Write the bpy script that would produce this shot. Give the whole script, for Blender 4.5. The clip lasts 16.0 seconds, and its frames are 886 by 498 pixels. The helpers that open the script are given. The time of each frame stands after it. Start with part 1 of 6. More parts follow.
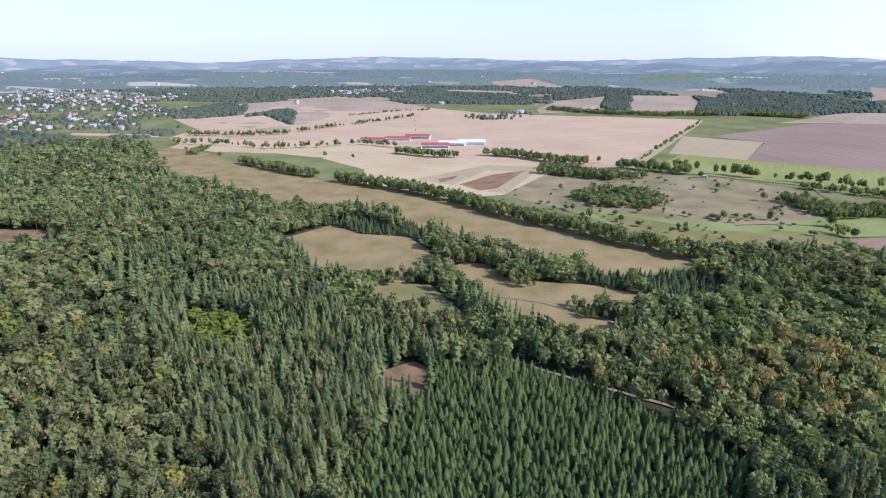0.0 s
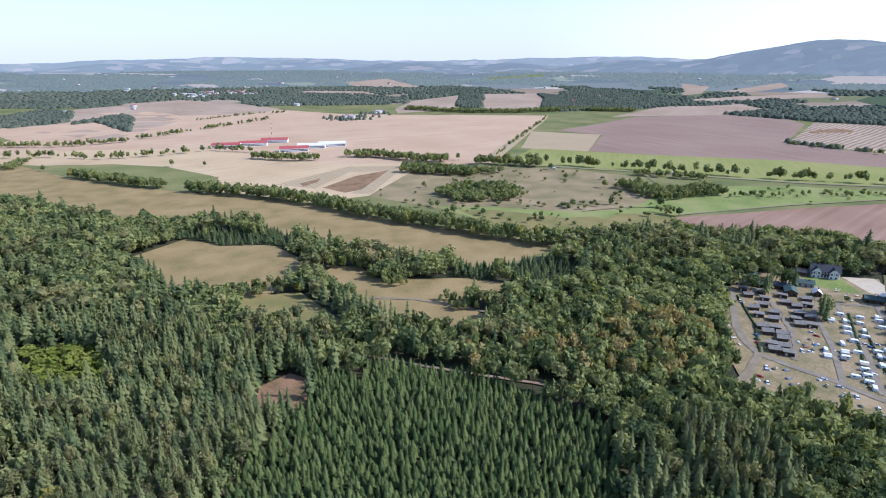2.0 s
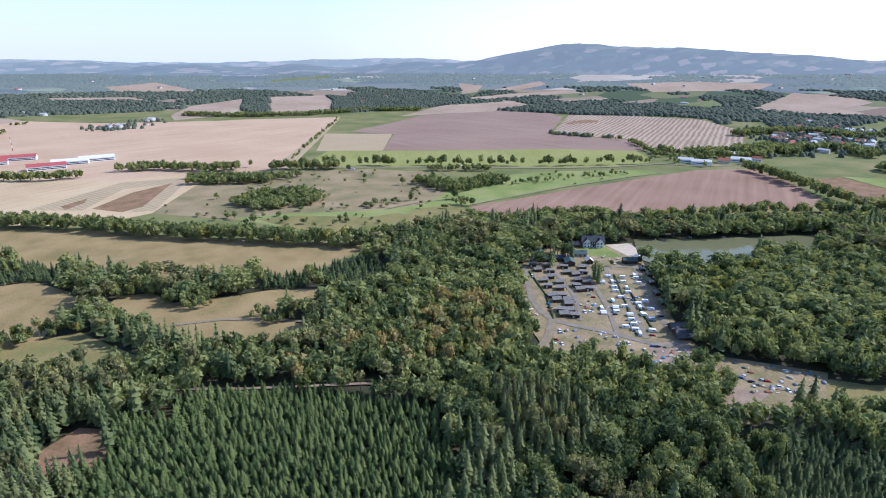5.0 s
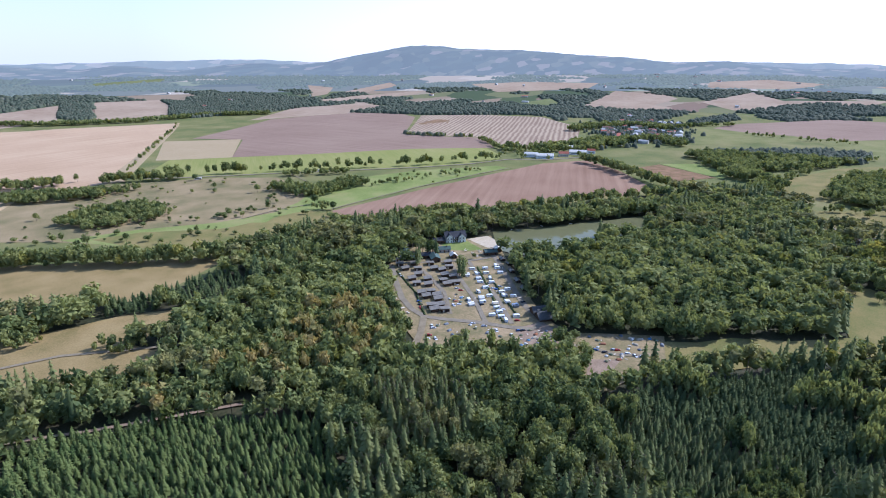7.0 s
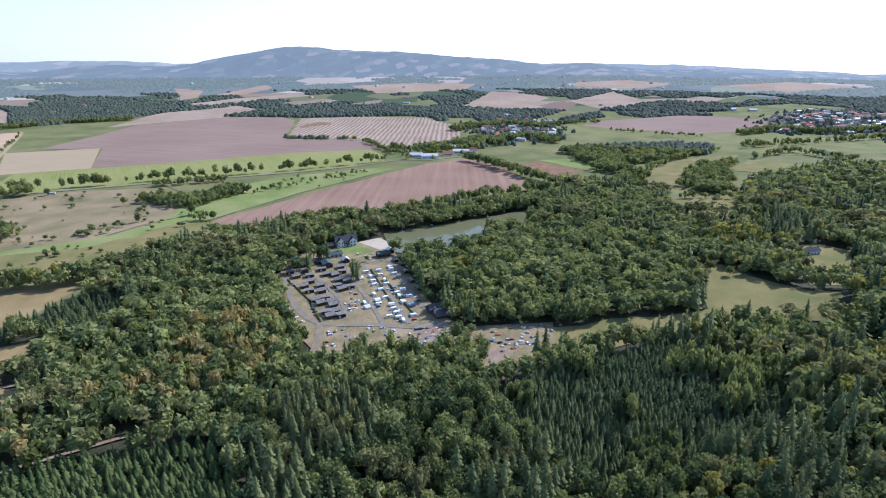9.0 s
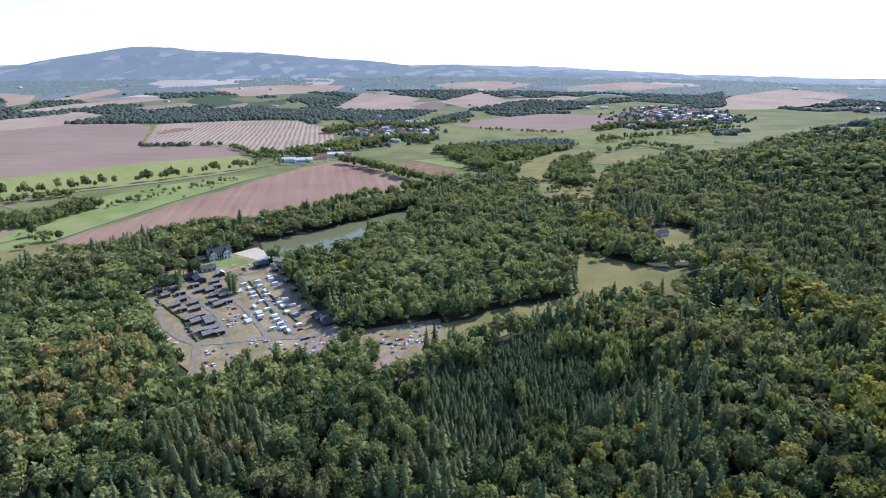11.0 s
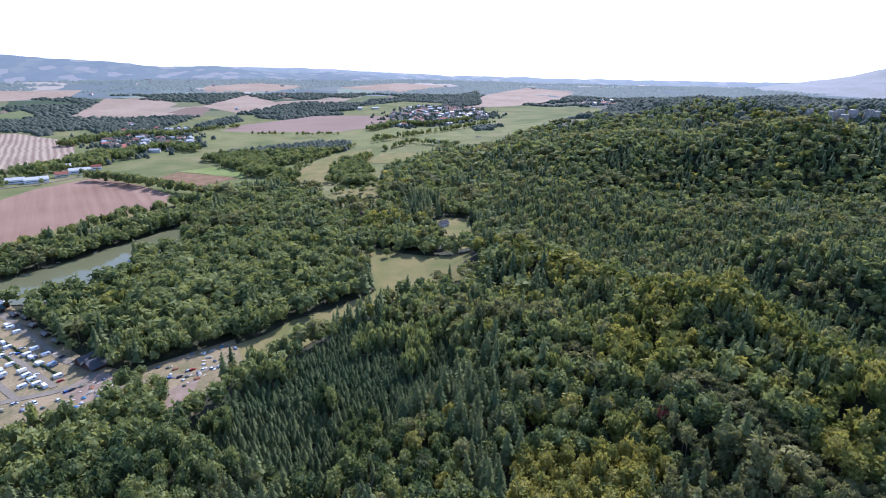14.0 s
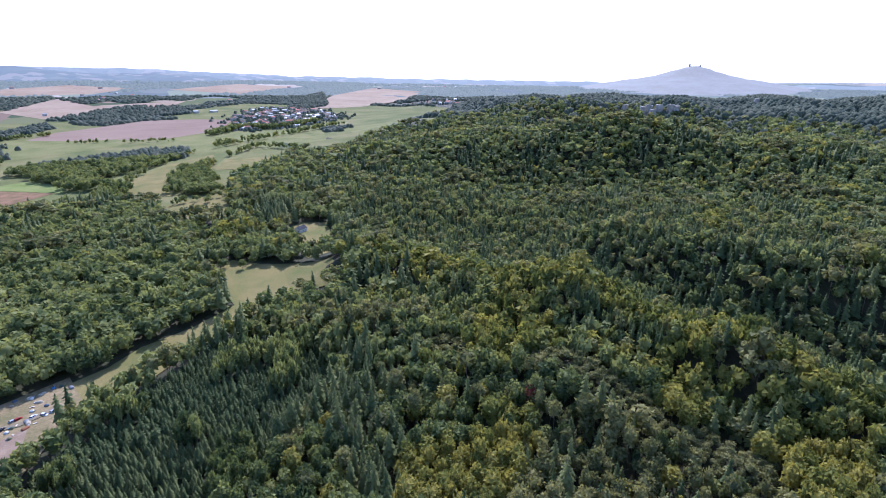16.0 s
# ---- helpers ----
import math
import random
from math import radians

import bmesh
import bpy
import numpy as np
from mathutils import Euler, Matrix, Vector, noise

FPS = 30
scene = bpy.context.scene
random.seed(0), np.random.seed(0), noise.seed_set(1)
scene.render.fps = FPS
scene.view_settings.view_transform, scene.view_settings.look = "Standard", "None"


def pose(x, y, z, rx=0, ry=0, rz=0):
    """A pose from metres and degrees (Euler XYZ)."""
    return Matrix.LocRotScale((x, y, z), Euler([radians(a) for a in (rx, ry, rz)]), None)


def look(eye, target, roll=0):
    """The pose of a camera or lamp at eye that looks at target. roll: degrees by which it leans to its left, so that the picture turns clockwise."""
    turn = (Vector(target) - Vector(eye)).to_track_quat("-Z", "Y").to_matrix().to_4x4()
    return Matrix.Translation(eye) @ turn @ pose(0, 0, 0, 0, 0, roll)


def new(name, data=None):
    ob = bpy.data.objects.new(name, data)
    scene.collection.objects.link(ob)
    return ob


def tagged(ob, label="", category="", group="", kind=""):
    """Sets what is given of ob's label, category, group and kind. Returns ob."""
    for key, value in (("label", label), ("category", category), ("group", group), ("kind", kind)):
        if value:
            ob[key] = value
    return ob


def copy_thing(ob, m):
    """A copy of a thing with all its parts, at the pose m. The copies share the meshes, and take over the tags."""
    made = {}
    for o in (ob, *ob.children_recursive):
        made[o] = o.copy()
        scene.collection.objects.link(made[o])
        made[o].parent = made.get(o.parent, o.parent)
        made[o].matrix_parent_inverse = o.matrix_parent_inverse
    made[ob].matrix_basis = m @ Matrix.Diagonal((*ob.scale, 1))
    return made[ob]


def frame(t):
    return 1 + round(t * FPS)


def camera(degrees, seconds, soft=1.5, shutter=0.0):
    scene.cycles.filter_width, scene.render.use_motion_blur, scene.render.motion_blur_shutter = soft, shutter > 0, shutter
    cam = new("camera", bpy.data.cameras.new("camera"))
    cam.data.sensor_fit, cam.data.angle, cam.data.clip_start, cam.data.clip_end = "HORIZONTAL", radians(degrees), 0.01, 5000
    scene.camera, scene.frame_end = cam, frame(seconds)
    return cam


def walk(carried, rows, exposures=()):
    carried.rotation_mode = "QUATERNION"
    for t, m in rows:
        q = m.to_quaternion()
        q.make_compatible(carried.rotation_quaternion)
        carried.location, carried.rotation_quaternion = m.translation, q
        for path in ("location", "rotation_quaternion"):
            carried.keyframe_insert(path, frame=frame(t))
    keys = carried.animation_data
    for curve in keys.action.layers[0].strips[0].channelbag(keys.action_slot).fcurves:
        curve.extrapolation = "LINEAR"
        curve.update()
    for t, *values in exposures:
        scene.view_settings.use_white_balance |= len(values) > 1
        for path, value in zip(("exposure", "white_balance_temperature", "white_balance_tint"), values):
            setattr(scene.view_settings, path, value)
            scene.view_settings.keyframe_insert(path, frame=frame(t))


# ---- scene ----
cam = camera(76.60, 16.0, soft=1.0)
PATH = [
    (0.0, (-0.88, 1.76, 179.63), (-1.05, 96.57, 147.81), -0.02),
    (0.5, (-0.86, 1.50, 179.82), (4.46, 96.15, 147.99), -0.05),
    (1.0, (-0.97, 1.35, 179.97), (10.15, 95.50, 148.14), -0.08),
    (1.5, (-1.19, 1.30, 180.09), (15.64, 94.59, 148.26), -0.11),
    (2.0, (-1.50, 1.32, 180.19), (21.29, 93.35, 148.37), -0.13),
    (2.5, (-1.87, 1.42, 180.28), (26.26, 91.95, 148.47), -0.16),
    (3.0, (-2.31, 1.57, 180.34), (30.97, 90.34, 148.55), -0.18),
    (3.5, (-2.80, 1.76, 180.39), (35.46, 88.52, 148.62), -0.20),
    (4.0, (-3.31, 1.99, 180.43), (39.66, 86.52, 148.68), -0.21),
    (6.5, (-5.95, 3.38, 180.56), (62.59, 68.99, 148.97), -0.26),
    (7.0, (-6.42, 3.68, 180.58), (65.39, 65.70, 149.03), -0.26),
    (7.5, (-6.86, 3.96, 180.61), (67.77, 62.59, 149.09), -0.27),
    (8.0, (-7.25, 4.25, 180.64), (70.32, 58.93, 149.16), -0.26),
    (8.5, (-7.60, 4.53, 180.68), (72.77, 55.04, 149.24), -0.26),
    (9.0, (-7.90, 4.80, 180.72), (75.08, 50.94, 149.31), -0.26),
    (11.5, (-8.52, 6.26, 181.01), (84.16, 27.12, 149.78), -0.21),
    (12.0, (-8.47, 6.61, 181.08), (85.43, 21.03, 149.89), -0.19),
    (12.5, (-8.37, 6.99, 181.16), (86.28, 15.30, 149.99), -0.18),
    (13.0, (-8.21, 7.43, 181.25), (86.78, 9.66, 150.10), -0.16),
    (13.5, (-8.01, 7.92, 181.33), (86.94, 3.98, 150.20), -0.14),
    (14.0, (-7.77, 8.48, 181.42), (86.75, -1.46, 150.30), -0.11),
    (14.5, (-7.49, 9.13, 181.50), (86.05, -7.68, 150.40), -0.09),
    (15.0, (-7.18, 9.88, 181.58), (85.01, -13.26, 150.49), -0.07),
    (15.5, (-6.85, 10.74, 181.66), (83.65, -18.31, 150.56), -0.04),
    (16.0, (-6.50, 11.73, 181.73), (82.15, -22.51, 150.63), -0.01),
]
walk(cam, [(t, look(eye, target, roll)) for t, eye, target, roll in PATH], [(0, 0.58, 5320, 17), (8, 0.60, 5260, 17), (12, 0.69, 5210, 19), (16, 0.84, 5160, 24)])

# ---------------------------------------------------------------- sky, sun
SUN_AZ, SUN_EL = 112.0, 39.0      # degrees clockwise from +y, above the horizon
world = bpy.data.worlds.new("world")
scene.world = world
world.use_nodes = True
wn = world.node_tree.nodes
sky = wn.new("ShaderNodeTexSky")
sky.sky_type = "NISHITA"
sky.sun_disc = False
sky.sun_elevation, sky.sun_rotation = radians(SUN_EL), radians(SUN_AZ)
sky.altitude, sky.air_density, sky.dust_density, sky.ozone_density = 0, 1.0, 0.7, 2.0
wn["Background"].inputs["Strength"].default_value = 0.15
# pale haze over the horizon, brighter towards the sun
geo, sep, fade, veil, tone, dot, near_sun = (wn.new("ShaderNode" + k) for k in ("TexCoord", "SeparateXYZ", "MapRange", "Mix", "Mix", "VectorMath", "MapRange"))
wl = world.node_tree.links.new
veil.data_type = tone.data_type = "RGBA"
dot.operation = "DOT_PRODUCT"
dot.inputs[1].default_value = (math.sin(radians(SUN_AZ)), math.cos(radians(SUN_AZ)), 0)
near_sun.inputs["From Min"].default_value, near_sun.inputs["From Max"].default_value = 0.0, 0.9
tone.inputs[6].default_value, tone.inputs[7].default_value = (3.95, 4.05, 4.4, 1), (7.0, 7.0, 7.0, 1)
fade.inputs["From Min"].default_value, fade.inputs["From Max"].default_value = 0.0, 0.3
fade.inputs["To Min"].default_value, fade.inputs["To Max"].default_value = 0.92, 0.0
wl(geo.outputs["Generated"], dot.inputs[0]), wl(dot.outputs["Value"], near_sun.inputs["Value"]), wl(near_sun.outputs[0], tone.inputs[0])
wl(geo.outputs["Generated"], sep.inputs[0]), wl(sep.outputs["Z"], fade.inputs["Value"])
wl(fade.outputs[0], veil.inputs[0]), wl(sky.outputs[0], veil.inputs[6]), wl(tone.outputs[2], veil.inputs[7])
wl(veil.outputs[2], wn["Background"].inputs["Color"])

sun = new("sun", bpy.data.lights.new("sun", "SUN"))
sun.data.energy, sun.data.angle, sun.data.color = 3.6, radians(0.8), (1.0, 0.95, 0.87)
az, el = radians(SUN_AZ), radians(SUN_EL)
sun.matrix_world = look((0, 0, 300), (-math.sin(az) * math.cos(el), -math.cos(az) * math.cos(el), 300 - math.sin(el)))

# ---------------------------------------------------------------- materials


def surface(name, colours, scale=1.0, fine=0.0, rough=0.9, bump=0.3, rows=None, tint=False, spec=0.2, island=False, glow=None):
    """Noise between two to four base colours at two scales, with relief; rows: (period, angle, strength) of drill rows."""
    m = bpy.data.materials.new(name)
    m.use_nodes = True
    nt, n = m.node_tree, m.node_tree.nodes
    lk = nt.links.new
    bsdf = n["Principled BSDF"]
    bsdf.inputs["Roughness"].default_value = rough
    bsdf.inputs["Specular IOR Level"].default_value = spec
    co = n.new("ShaderNodeTexCoord")
    a = n.new("ShaderNodeTexNoise")
    a.inputs["Scale"].default_value, a.inputs["Detail"].default_value = scale, 6
    lk(co.outputs["Object"], a.inputs["Vector"])
    fac = a.outputs["Fac"]
    if fine:
        b = n.new("ShaderNodeTexNoise")
        b.inputs["Scale"].default_value, b.inputs["Detail"].default_value = fine, 4
        lk(co.outputs["Object"], b.inputs["Vector"])
        mx = n.new("ShaderNodeMix")
        mx.inputs[0].default_value = 0.42
        lk(fac, mx.inputs[2]), lk(b.outputs["Fac"], mx.inputs[3])
        fac = mx.outputs[0]
    if rows:
        mp = n.new("ShaderNodeMapping")
        mp.inputs["Rotation"].default_value = (0, 0, radians(rows[1]))
        lk(co.outputs["Object"], mp.inputs["Vector"])
        st, sc = n.new("ShaderNodeTexNoise"), n.new("ShaderNodeMapping")
        sc.inputs["Scale"].default_value = (1 / rows[0], 0.03 / rows[0], 0)
        st.inputs["Scale"].default_value, st.inputs["Detail"].default_value = 2.0, 4
        lk(mp.outputs[0], sc.inputs["Vector"]), lk(sc.outputs[0], st.inputs["Vector"])
        mx = n.new("ShaderNodeMix")
        mx.inputs[0].default_value = 0.4
        lk(fac, mx.inputs[2]), lk(st.outputs["Fac"], mx.inputs[3])
        fac = mx.outputs[0]
        if rows[2] > 0.2:
            wv = n.new("ShaderNodeTexWave")
            wv.inputs["Scale"].default_value = 6.283 / 20 / rows[0]
            wv.inputs["Distortion"].default_value, wv.inputs["Detail"].default_value = 3.0, 3
            wv.inputs["Detail Scale"].default_value = 0.6
            lk(mp.outputs[0], wv.inputs["Vector"])
            mx = n.new("ShaderNodeMix")
            mx.inputs[0].default_value = rows[2]
            lk(fac, mx.inputs[2]), lk(wv.outputs["Fac"], mx.inputs[3])
            fac = mx.outputs[0]
    if tint:
        at = n.new("ShaderNodeAttribute")
        at.attribute_name = "tint"
        oi = n.new("ShaderNodeObjectInfo")
        s1 = n.new("ShaderNodeMath")
        s1.operation = "MULTIPLY_ADD"
        s1.inputs[1].default_value, s1.inputs[2].default_value = 0.35, -0.42
        lk(oi.outputs["Random"], s1.inputs[0])
        s2 = n.new("ShaderNodeMath")
        s2.operation = "MULTIPLY_ADD"
        s2.inputs[1].default_value = 0.75
        lk(at.outputs["Fac"], s2.inputs[0]), lk(s1.outputs[0], s2.inputs[2])
        s3 = n.new("ShaderNodeMath")
        s3.operation = "ADD"
        lk(s2.outputs[0], s3.inputs[0]), lk(fac, s3.inputs[1])
        fac = s3.outputs[0]
    if island:
        g = n.new("ShaderNodeNewGeometry")
        s4 = n.new("ShaderNodeMath")
        s4.operation = "MULTIPLY_ADD"
        s4.inputs[1].default_value, s4.inputs[2].default_value = 0.3, -0.15
        lk(g.outputs["Random Per Island"], s4.inputs[0])
        s5 = n.new("ShaderNodeMath")
        s5.operation = "ADD"
        lk(s4.outputs[0], s5.inputs[0]), lk(fac, s5.inputs[1])
        fac = s5.outputs[0]
    ramp = n.new("ShaderNodeValToRGB")
    el_ = ramp.color_ramp.elements
    lo, hi = (0.15, 0.85) if tint else (0.37, 0.63)
    while len(el_) < len(colours):
        el_.new(0.5)
    for i, c in enumerate(colours):
        el_[i].position = lo + (hi - lo) * i / (len(colours) - 1)
        el_[i].color = (*c, 1)
    lk(fac, ramp.inputs[0]), lk(ramp.outputs[0], bsdf.inputs["Base Color"])
    if tint:
        # light through the leaves
        tr, mxs = n.new("ShaderNodeBsdfTranslucent"), n.new("ShaderNodeMixShader")
        mxs.inputs[0].default_value = 0.34
        warm = n.new("ShaderNodeMix")
        warm.data_type, warm.blend_type = "RGBA", "MULTIPLY"
        warm.inputs[0].default_value, warm.inputs[7].default_value = 1.0, (1.35, 1.3, 0.9, 1)
        lk(ramp.outputs[0], warm.inputs[6]), lk(warm.outputs[2], tr.inputs["Color"])
        lk(bsdf.outputs[0], mxs.inputs[1]), lk(tr.outputs[0], mxs.inputs[2])
        lk(mxs.outputs[0], n["Material Output"].inputs["Surface"])
    if bump:
        bp = n.new("ShaderNodeBump")
        bp.inputs["Strength"].default_value, bp.inputs["Distance"].default_value = bump, 0.3
        lk(fac, bp.inputs["Height"]), lk(bp.outputs[0], bsdf.inputs["Normal"])
    # far surfaces only: haze colour and strength, given off as emission
    if glow:
        bsdf.inputs["Emission Color"].default_value = (*glow[:3], 1)
        bsdf.inputs["Emission Strength"].default_value = glow[3]
    return m


def paint(name, colour, rough=0.5, metal=0.0, wear=0.12):
    dark = tuple(c * (1 - wear) for c in colour)
    m = surface(name, [dark, colour], scale=1.5, fine=9, rough=rough, bump=0.05)
    m.node_tree.nodes["Principled BSDF"].inputs["Metallic"].default_value = metal
    return m


MAT = {
    "floor": surface("forest_floor", [(0.025, 0.03, 0.013), (0.05, 0.05, 0.022), (0.075, 0.06, 0.035)], 0.05, 0.6),
    "open": surface("rough_pasture", [(0.110, 0.130, 0.046), (0.170, 0.168, 0.062), (0.240, 0.205, 0.090)], 0.012, 0.55, spec=0.03),
    "dry": surface("dry_meadow", [(0.192, 0.151, 0.060), (0.274, 0.196, 0.085), (0.327, 0.237, 0.109)], 0.03, 1.1, spec=0.03),
    "drygreen": surface("mown_meadow", [(0.143, 0.151, 0.049), (0.215, 0.178, 0.067), (0.270, 0.211, 0.086)], 0.03, 1.1, spec=0.03),
    "grass": surface("pasture", [(0.140, 0.150, 0.052), (0.195, 0.190, 0.070), (0.240, 0.210, 0.090)], 0.015, 0.3, spec=0.03),
    "lawn": surface("fresh_grass", [(0.160, 0.195, 0.055), (0.220, 0.245, 0.075), (0.280, 0.260, 0.105)], 0.02, 0.4, spec=0.03),
    "green": surface("catch_crop", [(0.200, 0.215, 0.060), (0.255, 0.250, 0.078), (0.300, 0.272, 0.105)], 0.008, 0.44, rows=(6, 30, 0.05), spec=0.03),
    "stubble": surface("stubble_field", [(0.396, 0.278, 0.154), (0.484, 0.352, 0.198), (0.528, 0.395, 0.235)], 0.008, 0.44, rows=(9, 60, 0.1), spec=0.03),
    "straw": surface("straw_field", [(0.330, 0.245, 0.135), (0.420, 0.320, 0.190)], 0.012, 0.66, rows=(7, -20, 0.25), spec=0.03),
    "tan": surface("harrowed_field", [(0.396, 0.261, 0.154), (0.473, 0.321, 0.198), (0.517, 0.374, 0.235)], 0.006, 0.33, rows=(12, 75, 0.1), spec=0.03),
    "mauve": surface("tilled_field", [(0.220, 0.143, 0.102), (0.270, 0.183, 0.132), (0.310, 0.218, 0.154)], 0.005, 0.264, rows=(14, -8, 0.1), spec=0.03),
    "plough": surface("ploughed_field", [(0.225, 0.132, 0.084), (0.280, 0.172, 0.114), (0.335, 0.215, 0.142)], 0.01, 0.66, rows=(17, 62, 0.07), spec=0.03),
    "striped": surface("strip_tilled_field", [(0.235, 0.160, 0.110), (0.310, 0.225, 0.152), (0.420, 0.320, 0.215)], 0.008, 0.44, rows=(13, -118, 0.24), spec=0.03),
    "brown": surface("weedy_soil", [(0.149, 0.104, 0.051), (0.230, 0.142, 0.076), (0.299, 0.171, 0.102)], 0.06, 0.7, spec=0.03),
    "heath": surface("heath", [(0.150, 0.140, 0.062), (0.255, 0.195, 0.100), (0.335, 0.250, 0.140)], 0.02, 0.77, spec=0.03),
    "camp": surface("worn_camp_grass", [(0.158, 0.140, 0.057), (0.247, 0.185, 0.090), (0.347, 0.250, 0.138)], 0.07, 0.8),
    "sandy": surface("beach_sand", [(0.430, 0.344, 0.234), (0.533, 0.445, 0.320)], 0.3, 2.0),
    "soil": surface("bare_soil", [(0.22, 0.15, 0.1), (0.32, 0.23, 0.16)], 0.15, 1.2),
    "asphalt": surface("old_asphalt", [(0.184, 0.150, 0.104), (0.257, 0.212, 0.148)], 0.15, 1.5),
    "gravel": surface("gravel_track", [(0.196, 0.153, 0.094), (0.264, 0.212, 0.135)], 0.2, 1.5),
    "spruce": surface("spruce_needles", [(0.055, 0.080, 0.037), (0.113, 0.144, 0.057), (0.213, 0.228, 0.087)], 0.4, 2.5, tint=True, rough=0.7, spec=0.06),
    "young": surface("young_spruce_needles", [(0.047, 0.077, 0.028), (0.092, 0.131, 0.042), (0.167, 0.201, 0.066)], 0.4, 2.5, tint=True, rough=0.7, spec=0.06),
    "pine": surface("pine_needles", [(0.098, 0.107, 0.044), (0.176, 0.174, 0.068), (0.275, 0.255, 0.100)], 0.4, 2.5, tint=True, rough=0.7, spec=0.06),
    "broad": surface("broadleaf_foliage", [(0.058, 0.084, 0.037), (0.125, 0.154, 0.056), (0.254, 0.265, 0.094)], 0.4, 2.5, tint=True, rough=0.7, island=True, spec=0.06),
    "beech": surface("beech_foliage", [(0.102, 0.118, 0.032), (0.187, 0.193, 0.048), (0.317, 0.281, 0.070)], 0.4, 2.5, tint=True, rough=0.7, island=True, spec=0.06),
    "autumn": surface("turning_foliage", [(0.132, 0.158, 0.059), (0.246, 0.218, 0.084), (0.359, 0.280, 0.106)], 0.4, 2.5, tint=True, rough=0.7, island=True, spec=0.06),
    # far woods: base colours lightened and greyed to stand in for haze
    "far": surface("haze_toned_foliage", [(0.064, 0.084, 0.058), (0.100, 0.122, 0.080), (0.145, 0.155, 0.102)], 0.01, 0.05, tint=True),
    # bluish emission adds the haze over the farthest woods
    "farthest": surface("haze_glow_foliage", [(0.05, 0.08, 0.06), (0.07, 0.1, 0.07), (0.1, 0.12, 0.075)], 0.01, 0.05, tint=True, glow=(0.40, 0.46, 0.52, 0.32)),
    # far fields and grass: own base colours, toned in place of haze
    "farfield": surface("haze_toned_field", [(0.300, 0.212, 0.140), (0.390, 0.290, 0.200)], 0.006, 0.05, bump=0, spec=0.03),
    "fargrass": surface("haze_toned_grass", [(0.130, 0.150, 0.055), (0.200, 0.200, 0.085)], 0.006, 0.05, bump=0, spec=0.03),
    "lime": surface("lime_green_foliage", [(0.102, 0.136, 0.022), (0.170, 0.204, 0.033), (0.238, 0.255, 0.055)], 0.4, 2.5, tint=True, rough=0.7, island=True, spec=0.06),
    "redleaf": surface("red_maple_foliage", [(0.112, 0.027, 0.024), (0.192, 0.054, 0.040)], 0.4, 2.5, tint=True),
    "rock": surface("sandstone", [(0.22, 0.19, 0.15), (0.36, 0.32, 0.26), (0.45, 0.41, 0.35)], 0.1, 0.6, bump=0.8),
    "bark": surface("bark", [(0.1, 0.075, 0.05), (0.2, 0.15, 0.11)], 2, 9),
    "white": paint("white_render", (0.78, 0.77, 0.73)),
    "cream": paint("cream_render", (0.62, 0.54, 0.42)),
    "farwall": paint("weathered_render", (0.5, 0.47, 0.42)),
    "grey": paint("grey_render", (0.4, 0.39, 0.37)),
    "redroof": paint("red_tiles", (0.4, 0.13, 0.08), 0.8, wear=0.35),
    "redmetal": paint("red_sheet_roof", (0.42, 0.10, 0.09), 0.7, wear=0.25),
    "darkroof": paint("dark_slate", (0.06, 0.06, 0.065), 0.8, wear=0.3),
    "pavilionroof": paint("weathered_sheet_roof", (0.12, 0.115, 0.11), 0.7, wear=0.35),
    "brownroof": paint("brown_tiles", (0.16, 0.09, 0.06), 0.8, wear=0.35),
    "felt": surface("roofing_felt", [(0.135, 0.122, 0.101), (0.257, 0.227, 0.187)], 0.6, 5, rough=0.85),
    "metal": paint("pale_sheet_roof", (0.66, 0.61, 0.53), 0.85),
    "greenroof": paint("green_sheet_roof", (0.085, 0.125, 0.105), 0.6, wear=0.3),
    "timber": surface("dark_timber", [(0.06, 0.035, 0.02), (0.13, 0.08, 0.05)], 3, 14),
    "tyre": paint("tyre_rubber", (0.02, 0.02, 0.02), 0.9),
    "pane": paint("dark_window_glass", (0.02, 0.025, 0.03), 0.08),
}


def water():
    m = bpy.data.materials.new("pond_water")
    m.use_nodes = True
    n, lk = m.node_tree.nodes, m.node_tree.links.new
    b = n["Principled BSDF"]
    b.inputs["Base Color"].default_value = (0.15, 0.145, 0.07, 1)
    b.inputs["Specular IOR Level"].default_value, b.inputs["IOR"].default_value = 0.3, 1.22
    b.inputs["Roughness"].default_value = 0.06
    ns = n.new("ShaderNodeTexNoise")
    ns.inputs["Scale"].default_value = 0.5
    bp = n.new("ShaderNodeBump")
    bp.inputs["Strength"].default_value, bp.inputs["Distance"].default_value = 0.06, 0.1
    lk(ns.outputs["Fac"], bp.inputs["Height"]), lk(bp.outputs[0], b.inputs["Normal"])
    return m


MAT["lake"] = water()


